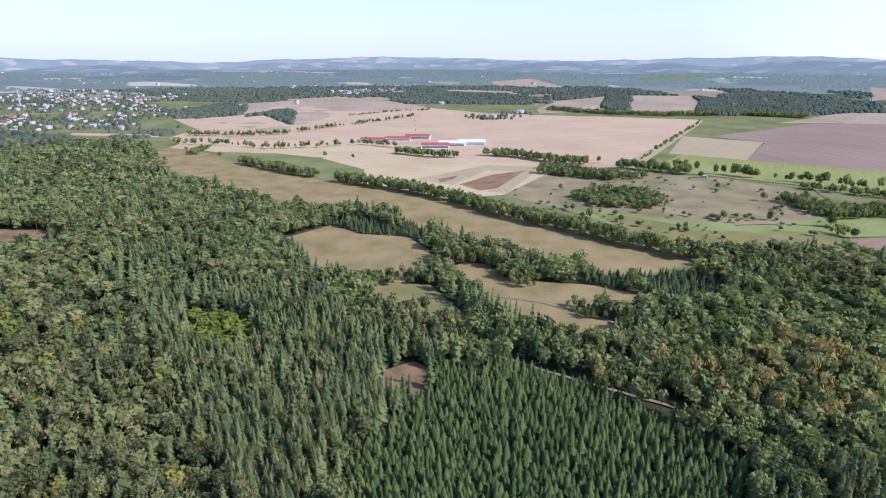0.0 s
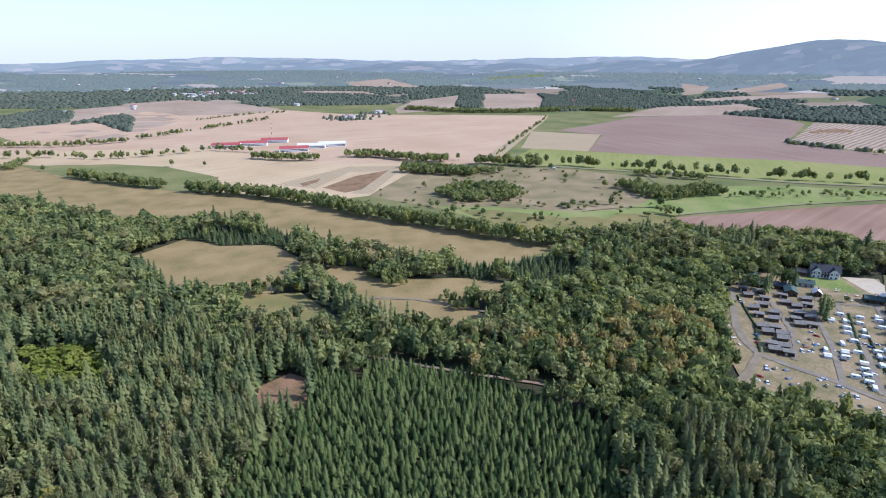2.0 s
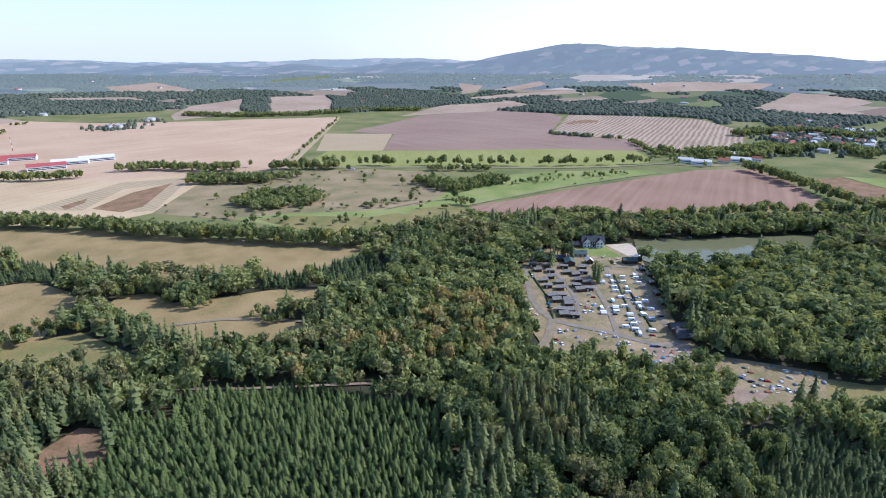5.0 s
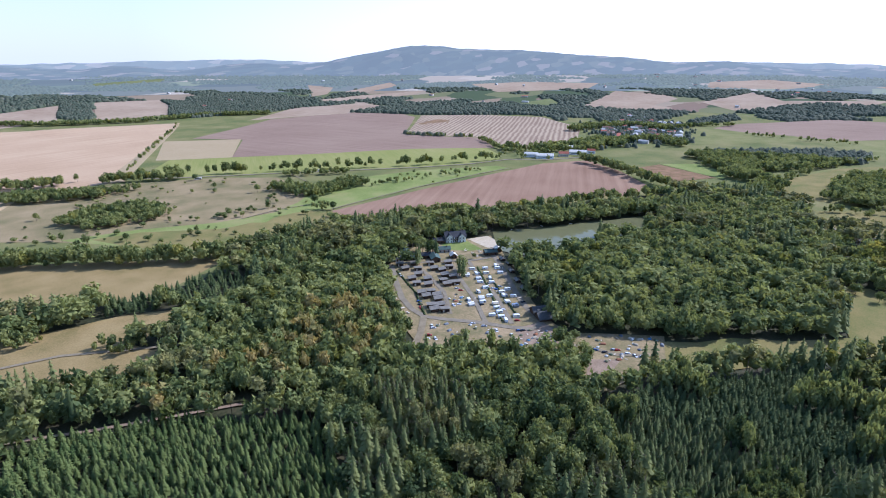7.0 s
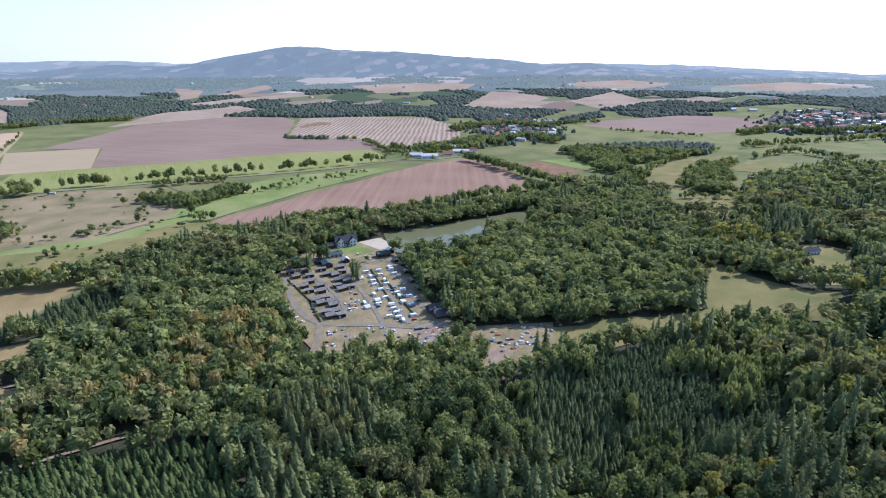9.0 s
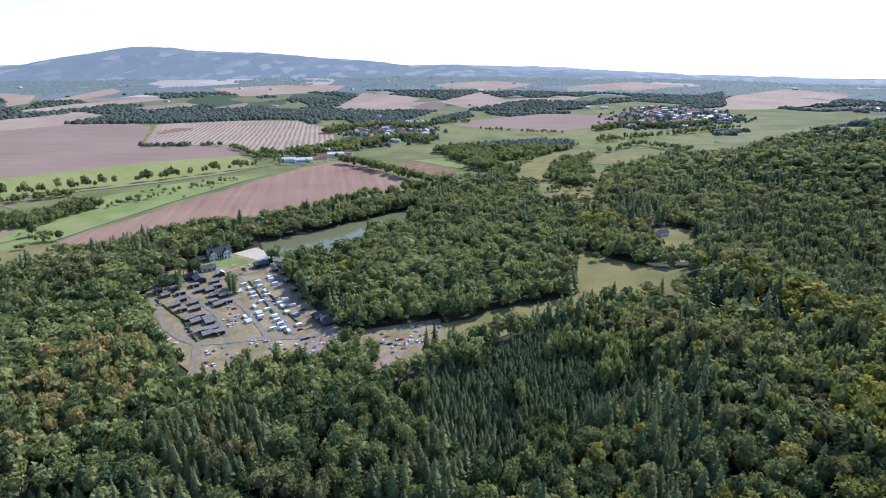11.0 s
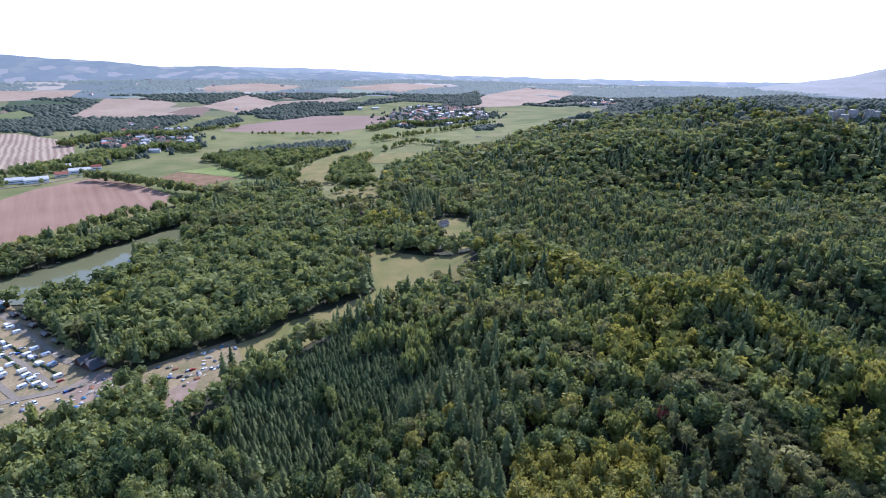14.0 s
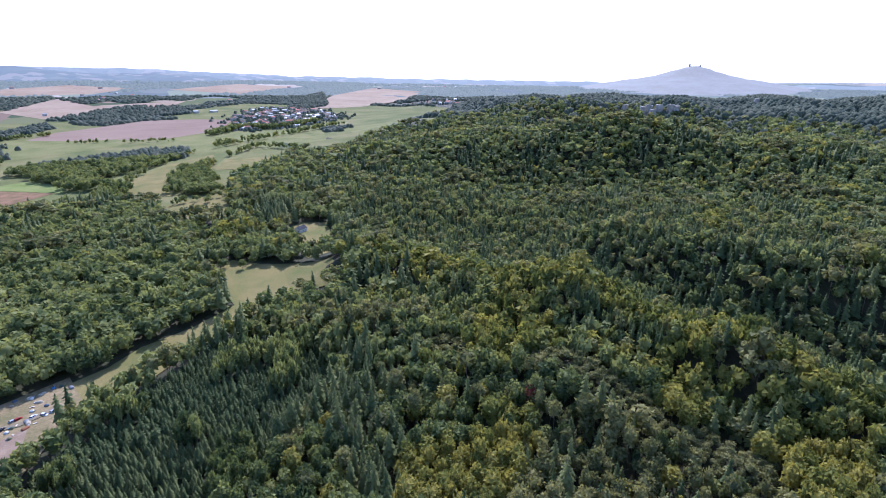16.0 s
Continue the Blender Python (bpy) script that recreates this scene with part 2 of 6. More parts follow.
def patchwork(name, glow, tones, size=(330, 150)):
    """Far farmland: a patchwork of small fields and woods, each of one colour, with ragged edges."""
    m = surface(name, [(0.2, 0.2, 0.1), (0.3, 0.28, 0.15)], 0.01, 0.05, bump=0, spec=0.03, glow=glow)
    n, lk = m.node_tree.nodes, m.node_tree.links.new
    co, mp, vo, rm, mx, wob, add = (n.new("ShaderNode" + k) for k in ("TexCoord", "Mapping", "TexVoronoi", "ValToRGB", "Mix", "TexNoise", "Mix"))
    mp.inputs["Rotation"].default_value, mp.inputs["Scale"].default_value = (0, 0, 0.5), (1 / size[0], 1 / size[1], 0)
    vo.inputs["Scale"].default_value, vo.inputs["Randomness"].default_value = 1.0, 0.8
    wob.inputs["Scale"].default_value, wob.inputs["Detail"].default_value = 2.2, 3
    add.data_type, add.blend_type = "RGBA", "ADD"
    add.inputs[0].default_value = 0.35
    rm.color_ramp.interpolation = "CONSTANT"
    while len(rm.color_ramp.elements) < len(tones):
        rm.color_ramp.elements.new(0.5)
    for i, c in enumerate(tones):
        rm.color_ramp.elements[i].position, rm.color_ramp.elements[i].color = i / len(tones), (*c, 1)
    mx.data_type, mx.blend_type = "RGBA", "MULTIPLY"
    mx.inputs[0].default_value = 0.35
    bsdf = n["Principled BSDF"]
    old = bsdf.inputs["Base Color"].links[0].from_socket
    lk(co.outputs["Object"], mp.inputs["Vector"]), lk(mp.outputs[0], wob.inputs["Vector"])
    lk(mp.outputs[0], add.inputs[6]), lk(wob.outputs["Color"], add.inputs[7]), lk(add.outputs[2], vo.inputs["Vector"])
    lk(vo.outputs["Color"], rm.inputs[0]), lk(rm.outputs[0], mx.inputs[6]), lk(old, mx.inputs[7]), lk(mx.outputs[2], bsdf.inputs["Base Color"])
    return m


FARMED = [(0.11, 0.14, 0.07), (0.36, 0.27, 0.19), (0.17, 0.19, 0.09), (0.42, 0.33, 0.24), (0.1, 0.13, 0.07), (0.22, 0.22, 0.11), (0.29, 0.2, 0.15)]
WOODED = [(0.04, 0.06, 0.05), (0.05, 0.07, 0.055), (0.035, 0.055, 0.045), (0.09, 0.1, 0.07), (0.05, 0.075, 0.06), (0.04, 0.06, 0.05), (0.18, 0.15, 0.12), (0.045, 0.065, 0.05), (0.06, 0.08, 0.06), (0.12, 0.12, 0.085)]
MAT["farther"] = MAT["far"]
MAT["farland"] = patchwork("far_farmland", None, FARMED)
# emission lays bluish haze over the farthest fields
MAT["farthestland"] = patchwork("haze_glow_farmland", (0.42, 0.46, 0.52, 0.27), WOODED[:5] + FARMED[1:5], (420, 210))

# ---------------------------------------------------------------- plan, metres: x, y
FIELDS = []
FIELDS.append(('tan', [(-678, 1400), (-693, 1820), (-651, 2370), (-193, 2288), (128, 2038), (316, 1964), (797, 1783), (324, 985), (196, 974), (181, 1032), (56, 1044), (-145, 975), (-237, 1088), (-562, 1230)]))
FIELDS.append(('stubble', [(-795, 1832), (-822, 2215), (-600, 2448), (-442, 2121), (-258, 1729), (-282, 1498), (-446, 1504)]))
FIELDS.append(('dry', [(-621, 1181), (-569, 1246), (-419, 1075), (-351, 1002), (-260, 924), (-145, 852), (-72, 805), (10, 736), (77, 659), (136, 609), (190, 558), (253, 503), (156, 455), (109, 485), (60, 506), (2, 562), (-59, 661), (-223, 708), (-439, 892)]))
FIELDS.append(('grass', [(-455, 1158), (-308, 1151), (-217, 1095), (-145, 975), (-165, 868), (-262, 934), (-355, 1014)]))
FIELDS.append(('stubble', [(-599, 1230), (-609, 1338), (-442, 1358), (-177, 1300), (-104, 1197), (-201, 1069), (-238, 1094), (-356, 1158), (-464, 1165)]))
FIELDS.append(('stubble', [(-237, 1088), (-78, 1165), (56, 1044), (181, 1032), (196, 974), (90, 778), (10, 756), (-129, 860), (-140, 974)]))
FIELDS.append(('straw', [(-47, 887), (75, 1015), (175, 996), (88, 789), (60, 797), (130, 959), (71, 959), (11, 844)]))
FIELDS.append(('brown', [(22, 847), (78, 924), (140, 964), (78, 820), (52, 804)]))
FIELDS.append(('brown', [(-11, 886), (22, 919), (17, 892), (-6, 860)]))
FIELDS.append(('heath', [(196, 974), (316, 965), (454, 886), (512, 816), (483, 671), (447, 599), (312, 578), (203, 621), (153, 693), (82, 775)]))
FIELDS.append(('lawn', [(160, 693), (232, 672), (305, 631), (418, 612), (445, 595), (375, 583), (264, 611), (192, 627)]))
FIELDS.append(('drygreen', [(183, 671), (230, 658), (300, 599), (392, 598), (441, 583), (395, 512), (357, 506), (305, 526), (238, 483), (233, 556), (203, 604)]))
FIELDS.append(('lawn', [(512, 710), (624, 703), (709, 679), (835, 598), (828, 562), (754, 576), (607, 583), (487, 576), (438, 578), (383, 609), (344, 586), (331, 601), (433, 643)]))
FIELDS.append(('green', [(351, 974), (478, 1134), (578, 1065), (712, 973), (892, 867), (1007, 752), (941, 666), (876, 627), (730, 698), (617, 783), (478, 881)]))
FIELDS.append(('plough', [(430, 569), (479, 567), (590, 567), (734, 560), (909, 547), (996, 499), (922, 397), (834, 314), (766, 312), (665, 364), (547, 402), (479, 463), (417, 478), (399, 501)]))
FIELDS.append(('mauve', [(666, 1422), (1061, 1676), (1230, 1656), (1496, 1561), (1419, 1358), (1070, 1068), (1085, 991), (1140, 868), (1019, 735), (892, 867), (712, 973), (576, 1071), (737, 1302)]))
FIELDS.append(('straw', [(597, 1425), (739, 1314), (575, 1069), (458, 1149)]))
FIELDS.append(('striped', [(1468, 1376), (1611, 1224), (1684, 1016), (1508, 781), (1274, 668), (1055, 664), (1060, 743), (1150, 875), (1073, 1065)]))
FIELDS.append(('brown', [(1385, 1292), (1456, 1229), (1312, 1127), (1259, 1195)]))
FIELDS.append(('tan', [(12, 1368), (165, 1790), (302, 1932), (514, 1908), (812, 1796), (506, 1289), (329, 992), (267, 1044), (241, 1122), (103, 1229)]))
FIELDS.append(('straw', [(294, 974), (713, 1645), (799, 1767), (680, 1566), (334, 976)]))
FIELDS.append(('tan', [(-461, 1467), (-373, 1930), (-137, 2107), (91, 1904), (20, 1490), (-169, 1337), (-313, 1389)]))
FIELDS.append(('tan', [(-853, 1809), (-621, 1935), (-516, 1862), (-499, 1941), (-459, 1680), (-545, 1541), (-697, 1594)]))
FIELDS.append(('tan', [(-666, 2428), (-463, 2552), (-225, 2403), (-68, 2217), (-137, 2107), (-297, 2069), (-479, 2163)]))
FIELDS.append(('mauve', [(-477, 2201), (-431, 2373), (-282, 2285), (-277, 2069), (-401, 2082)]))
FIELDS.append(('tan', [(-678, 1400), (-957, 1444), (-971, 1489), (-768, 1467)]))
FIELDS.append(('tan', [(343, 2136), (463, 2387), (697, 2525), (556, 2070), (331, 1998)]))
FIELDS.append(('tan', [(827, 2549), (1053, 2485), (952, 2042), (649, 2011)]))
FIELDS.append(('tan', [(1102, 2261), (1245, 2266), (1015, 1937), (981, 2006)]))
FIELDS.append(('tan', [(11, 2844), (308, 2787), (412, 2431), (144, 2309), (35, 2572)]))
FIELDS.append(('tan', [(245, 3220), (505, 3402), (619, 2855), (272, 2989)]))
FIELDS.append(('grass', [(1081, 3311), (1525, 3456), (1427, 3265), (1055, 3179)]))
FIELDS.append(('mauve', [(994, 1703), (1310, 1902), (1590, 1825), (1596, 1525), (1496, 1561), (1230, 1656)]))
FIELDS.append(('tan', [(1891, 2593), (1914, 2409), (1706, 2194), (1602, 2172)]))
FIELDS.append(('tan', [(1768, 2195), (2303, 2389), (2204, 2223), (1897, 2130)]))
FIELDS.append(('straw', [(1516, 2050), (1785, 2045), (2114, 1956), (1982, 1889), (1551, 1923)]))
FIELDS.append(('tan', [(2510, 1984), (2792, 1801), (2939, 1428), (2660, 1351), (2295, 1640)]))
FIELDS.append(('green', [(1947, 1321), (2227, 1304), (2093, 1180), (1954, 1180)]))
FIELDS.append(('tan', [(2037, 1059), (2637, 1192), (2577, 927), (2481, 844), (2044, 854)]))
FIELDS.append(('straw', [(1948, 875), (2250, 895), (2185, 761), (2013, 718)]))
FIELDS.append(('tan', [(2413, 731), (2857, 654), (2512, 415), (2213, 553)]))
FIELDS.append(('mauve', [(1686, 411), (1934, 389), (2125, 239), (2121, 82), (2080, -25), (1782, 23), (1632, 151), (1638, 312)]))
FIELDS.append(('grass', [(1591, 534), (1746, 426), (1598, 217), (1491, 269), (1429, 441)]))
FIELDS.append(('grass', [(1572, 214), (1754, 22), (1661, -260), (1402, -224), (1319, -40), (1312, 42)]))
FIELDS.append(('grass', [(917, 201), (1052, 167), (1233, 116), (1203, 52), (1058, 74), (935, 54), (898, 141)]))
FIELDS.append(('grass', [(1106, 41), (1248, 9), (1188, -73), (1105, -37)]))
FIELDS.append(('drygreen', [(817, 98), (898, 22), (814, 12), (730, 22), (732, 85)]))
FIELDS.append(('lawn', [(1042, 377), (1085, 322), (1021, 250), (963, 245)]))
FIELDS.append(('brown', [(960, 397), (1034, 375), (968, 257), (901, 296), (898, 345)]))
FIELDS.append(('drygreen', [(596, 422), (696, 381), (743, 330), (768, 269), (830, 254), (733, 256), (642, 318), (552, 383)]))
FIELDS.append(('tan', [(2363, -285), (3019, -545), (3579, -900), (3260, -1110), (2575, -805), (2329, -532)]))
FIELDS.append(('tan', [(2420, 630), (2621, 449), (2778, 147), (2463, 216), (2211, 486)]))
FIELDS.append(('tan', [(3333, 247), (3824, -104), (3624, -420), (3099, -104)]))
FIELDS.append(('mauve', [(3240, 951), (3538, 739), (3380, 409), (3067, 561), (2949, 872)]))
FIELDS.append(('grass', [(1731, 539), (1815, 435), (1612, 221), (1454, 304), (1355, 415)]))
FIELDS.append(('grass', [(1632, -301), (1705, -492), (1406, -544), (1315, -463), (1366, -304)]))
FIELDS.append(('dry', [(-173, 570), (-131, 622), (-91, 587), (-40, 578), (-5, 514), (-12, 484), (-41, 436), (-87, 446), (-127, 483)]))
FIELDS.append(('drygreen', [(-78, 445), (-13, 442), (19, 373), (5, 360), (-36, 380)]))
FIELDS.append(('dry', [(4, 476), (17, 499), (41, 490), (51, 459), (95, 446), (129, 439), (169, 412), (155, 390), (112, 390), (126, 336), (93, 333), (66, 349), (38, 378), (6, 432)]))
FIELDS.append(('brown', [(-40, 272), (-37, 303), (-20, 314), (-7, 303), (-11, 276), (-26, 267)]))
FIELDS.append(('brown', [(-520, 607), (-437, 599), (-391, 529), (-453, 523)]))
FIELDS.append(('dry', [(-230, 699), (-207, 754), (-177, 723), (-202, 677)]))
FIELDS.append(('drygreen', [(530, 50), (552, 17), (478, -66), (435, -37), (418, 0), (410, 9), (378, 39), (336, 70), (311, 103), (339, 127), (370, 85), (409, 36), (440, 15), (481, 21)]))
FIELDS.append(('drygreen', [(543, 44), (535, 3), (517, -37), (493, -69), (437, -67), (441, -38), (439, -6), (405, 9), (451, 23), (485, 24)]))
FIELDS.append(('drygreen', [(441, 14), (404, 49), (384, 80), (359, 98), (343, 114), (324, 107), (333, 90), (349, 69), (374, 40), (407, 7)]))
FIELDS.append(('drygreen', [(822, 100), (801, 39), (712, -2), (737, 91)]))
FIELDS.append(('mauve', [(1711, 480), (1868, 446), (1976, 352), (2103, 258), (1983, 166), (1714, 149), (1658, 278), (1662, 378)]))
FIELDS.append(('drygreen', [(911, 177), (1030, 164), (1189, 115), (1297, 36), (1115, 30), (1029, 109), (983, 55), (884, 57), (887, 118)]))
FIELDS.append(('drygreen', [(742, 79), (808, 83), (805, 19), (721, 19)]))
FIELDS.append(('drygreen', [(1091, 34), (1221, 10), (1218, -76), (1081, -55)]))
FIELDS.append(('camp', [(357, 387), (383, 389), (426, 372), (472, 348), (444, 316), (370, 240), (332, 198), (319, 170), (332, 152), (357, 116), (327, 104), (300, 108), (260, 118), (265, 131), (289, 151), (261, 172), (257, 199), (226, 226), (241, 243), (254, 270), (281, 310)]))
FIELDS.append(('sandy', [(446, 360), (469, 350), (460, 328), (438, 317), (436, 327)]))
FIELDS.append(('lawn', [(416, 372), (441, 357), (428, 325), (416, 334), (403, 353)]))
FIELDS.append(('soil', [(299, 202), (322, 192), (315, 170), (301, 166), (285, 183)]))
FIELDS.append(('soil', [(294, 141), (307, 125), (268, 121), (273, 132)]))
FIELDS.append(('lake', [(485, 355), (536, 321), (602, 284), (667, 248), (666, 232), (583, 226), (540, 256), (504, 243), (472, 258), (437, 287), (437, 313)]))
FIELDS.append(('drygreen', [(636, -42), (669, -63), (657, -94), (541, -83), (527, -52)]))
ROADS = []
ROADS.append(('asphalt', 6.2, [(357, 980), (421, 925), (525, 853), (617, 783), (730, 698), (817, 649), (906, 622), (941, 566), (1042, 510)]))
ROADS.append(('asphalt', 6.2, [(1142, 554), (1358, 633), (1563, 691)]))
ROADS.append(('asphalt', 5.0, [(752, 87), (729, 45), (720, 8), (744, -56)]))
ROADS.append(('asphalt', 5.0, [(337, 365), (309, 330), (287, 301), (277, 281), (273, 264), (280, 248), (292, 226), (299, 206), (308, 190)]))
ROADS.append(('asphalt', 5.0, [(308, 190), (323, 193), (337, 216), (359, 241), (403, 287), (426, 314), (440, 322)]))
ROADS.append(('asphalt', 3.8, [(348, 339), (337, 316), (318, 283), (289, 252)]))
ROADS.append(('asphalt', 3.8, [(375, 324), (351, 293), (324, 256), (293, 221)]))
ROADS.append(('asphalt', 3.8, [(393, 317), (362, 279), (337, 243), (305, 207)]))
ROADS.append(('asphalt', 3.8, [(342, 365), (359, 347), (381, 327), (397, 312), (413, 305)]))
ROADS.append(('gravel', 5.0, [(273, 264), (252, 248), (237, 239), (217, 230)]))
ROADS.append(('gravel', 3.8, [(303, 163), (309, 145), (311, 130), (324, 113)]))
ROADS.append(('gravel', 2.5, [(-10, 343), (22, 328), (36, 319)]))
ROADS.append(('soil', 2.5, [(36, 319), (59, 303), (96, 281), (122, 266), (144, 248)]))
ROADS.append(('gravel', 3.1, [(42, 416), (76, 404), (106, 381), (133, 360)]))
ROADS.append(('gravel', 2.5, [(436, 576), (490, 579), (607, 583), (754, 576), (833, 565)]))
ROADS.append(('gravel', 2.0, [(203, 780), (252, 811), (295, 843)]))
ROADS.append(('gravel', 2.0, [(333, 622), (388, 627), (434, 618)]))
ROADS.append(('gravel', 2.0, [(548, 835), (527, 762), (511, 715)]))
BELTS = []   # width, spacing, height, line
BELTS.append((17, 6.5, 14.3, [(-371, 1031), (-262, 934), (-208, 900)]))
BELTS.append((20, 6.5, 15.6, [(-165, 868), (-127, 844), (-55, 798), (10, 736), (77, 655), (134, 603), (183, 554), (226, 514), (272, 498)]))
BELTS.append((6, 11.7, 16.9, [(362, 991), (431, 945), (537, 871), (632, 802), (747, 715), (837, 665), (887, 635)]))
BELTS.append((6, 11.7, 14.3, [(-611, 1282), (-488, 1263), (-384, 1212), (-279, 1229), (-188, 1282), (-106, 1229)]))
BELTS.append((6, 26.0, 10.4, [(329, 992), (506, 1289), (779, 1741)]))
BELTS.append((17, 7.8, 14.3, [(-100, 1152), (-30, 1107), (26, 1095)]))
BELTS.append((25, 7.8, 14.3, [(83, 1129), (158, 1094), (212, 1032), (261, 1021)]))
BELTS.append((42, 7.8, 13.0, [(167, 949), (217, 914), (274, 886)]))
BELTS.append((22, 9.1, 15.6, [(303, 986), (345, 964), (406, 924)]))
BELTS.append((14, 10.4, 16.9, [(972, 498), (934, 424), (858, 323), (826, 269), (833, 231)]))
BELTS.append((14, 9.1, 14.3, [(536, 393), (613, 368), (689, 334), (763, 286)]))
BELTS.append((17, 6.5, 15.6, [(409, 469), (470, 455), (517, 422)]))
BELTS.append((13, 9.1, 15.6, [(511, 359), (549, 329), (618, 292), (680, 253)]))
BELTS.append((42, 7.8, 11.7, [(455, 746), (478, 719), (463, 659), (516, 674), (568, 668)]))
BELTS.append((22, 9.1, 10.4, [(527, 821), (569, 785), (619, 755)]))
BELTS.append((14, 18.2, 7.8, [(562, 649), (651, 624), (754, 600)]))
BELTS.append((17, 10.4, 10.4, [(429, 600), (431, 578)]))
BELTS.append((31, 9.1, 10.4, [(172, 988), (205, 958), (286, 891), (323, 905)]))
BELTS.append((14, 9.1, 11.7, [(1105, 841), (1022, 731), (975, 662)]))
BELTS.append((8, 11.7, 14.3, [(1391, 69), (1472, -8), (1595, -124), (1713, -267)]))
BELTS.append((14, 15.6, 11.7, [(794, 193), (928, 181), (1183, 136), (1292, 84)]))
BELTS.append((28, 10.4, 13.0, [(199, 739), (227, 785), (275, 750), (276, 705)]))
BELTS.append((35, 10.4, 14.3, [(381, 2116), (534, 1987), (738, 1907), (965, 1913), (1141, 1802)]))
BELTS.append((14, 18.2, 11.7, [(-418, 1468), (-247, 1712), (-88, 1938)]))
BELTS.append((17, 13.0, 13.0, [(-655, 1444), (-504, 1421), (-403, 1468)]))
BELTS.append((20, 10.4, 10.4, [(-507, 1129), (-513, 1229)]))
BELTS.append((11, 6.5, 10.4, [(-85, 458), (-52, 449), (-13, 446)]))
BELTS.append((13, 6.5, 13.0, [(-8, 502), (0, 468), (6, 448), (27, 393)]))
BELTS.append((17, 6.5, 11.7, [(-70, 436), (-42, 448)]))
BELTS.append((20, 6.5, 9.1, [(91, 389), (114, 381), (129, 376)]))
BELTS.append((17, 6.5, 9.1, [(57, 448), (72, 434)]))
BELTS.append((14, 6.5, 13.0, [(7, 502), (38, 496), (55, 454), (95, 447)]))
BELTS.append((36, 10.4, 15.6, [(992, 258), (985, 212), (950, 167), (869, 177)]))
BELTS.append((20, 10.4, 11.7, [(909, 105), (907, 53), (888, 15)]))
BELTS.append((22, 10.4, 13.0, [(979, 84), (1097, 59), (1176, 36)]))
BELTS.append((14, 11.7, 13.0, [(1248, 9), (1383, -61), (1297, -151)]))
BELTS.append((11, 11.7, 10.4, [(822, 90), (854, 27)]))
BELTS.append((42, 11.7, 15.6, [(1410, 762), (1540, 736), (1622, 679), (1579, 555)]))
BELTS.append((34, 11.7, 15.6, [(1128, 582), (1268, 561), (1363, 494), (1286, 417)]))
BELTS.append((28, 11.7, 14.3, [(1038, 712), (1006, 647), (1103, 553), (1163, 557)]))
BELTS.append((22, 13.0, 11.7, [(1608, 565), (1727, 534), (1803, 448)]))
BELTS.append((14, 15.6, 10.4, [(1610, 368), (1572, 214), (1568, 119)]))
BELTS.append((11, 18.2, 10.4, [(1053, 1052), (1105, 932), (1123, 855)]))
BELTS.append((14, 15.6, 9.1, [(-316, 1932), (-212, 2037), (-54, 2109)]))
BELTS.append((34, 10.4, 14.3, [(1055, 664), (1116, 615), (1268, 608), (1196, 519)]))
BELTS.append((7, 11.7, 14.3, [(1391, 40), (1467, -31), (1547, -105), (1671, -226), (1773, -350)]))
BELTS.append((22, 9.1, 14.3, [(1070, 307), (1057, 233), (1096, 198), (1151, 155)]))
BELTS.append((11, 10.4, 11.7, [(1151, 155), (1241, 118), (1344, 69)]))
BELTS.append((28, 11.7, 15.6, [(1658, 46), (1815, -45), (1775, -135), (1902, -283)]))
COPSES = []   # spacing, height, outline
COPSES.append((12, 18.2, [(1159, 375), (1254, 335), (1385, 162), (1382, 88), (1261, 92), (1125, 200), (985, 212), (1049, 279)]))
COPSES.append((12, 16.9, [(999, 108), (1113, 88), (1101, 50), (950, 25), (878, 36), (875, 81)]))
COPSES.append((12, 16.9, [(590, 2084), (591, 2189), (720, 2564), (791, 2512), (669, 2076)]))
COPSES.append((12, 16.9, [(1053, 2466), (1101, 2335), (1004, 2035), (941, 2027)]))
COPSES.append((12, 16.9, [(-661, 1883), (-570, 2104), (-519, 2022), (-451, 1681), (-602, 1935)]))
COPSES.append((12, 18.2, [(882, 2019), (900, 1894), (1172, 1845), (1363, 1901), (1461, 2074), (1346, 2467), (1030, 2340)]))
COPSES.append((13, 16.9, [(1842, 589), (2095, 523), (1970, 472), (1727, 534)]))
COPSES.append((14, 18.2, [(2165, 541), (2574, 362), (2548, 104), (2308, 110), (2139, 335)]))
COPSES.append((14, 18.2, [(2312, -230), (2845, -311), (3192, -528), (2450, -416)]))
COPSES.append((14, 18.2, [(1365, 1633), (1628, 1664), (1687, 1534), (1939, 1330), (1954, 988), (1791, 925), (1672, 1146), (1500, 1365)]))
COPSES.append((14, 18.2, [(1801, 910), (2022, 887), (2094, 650), (1859, 662), (1614, 740)]))
COPSES.append((13, 16.9, [(-937, 2048), (-850, 2251), (-738, 2176), (-682, 1946), (-798, 1814)]))
COPSES.append((13, 16.9, [(-433, 2685), (-70, 2749), (293, 2649), (419, 2472), (343, 2282), (76, 2290), (-212, 2525)]))
COPSES.append((13, 15.6, [(432, 2553), (752, 2835), (895, 2764), (792, 2597), (505, 2423)]))
COPSES.append((9, 13.0, [(175, 762), (225, 805), (300, 762), (268, 693), (192, 706)]))
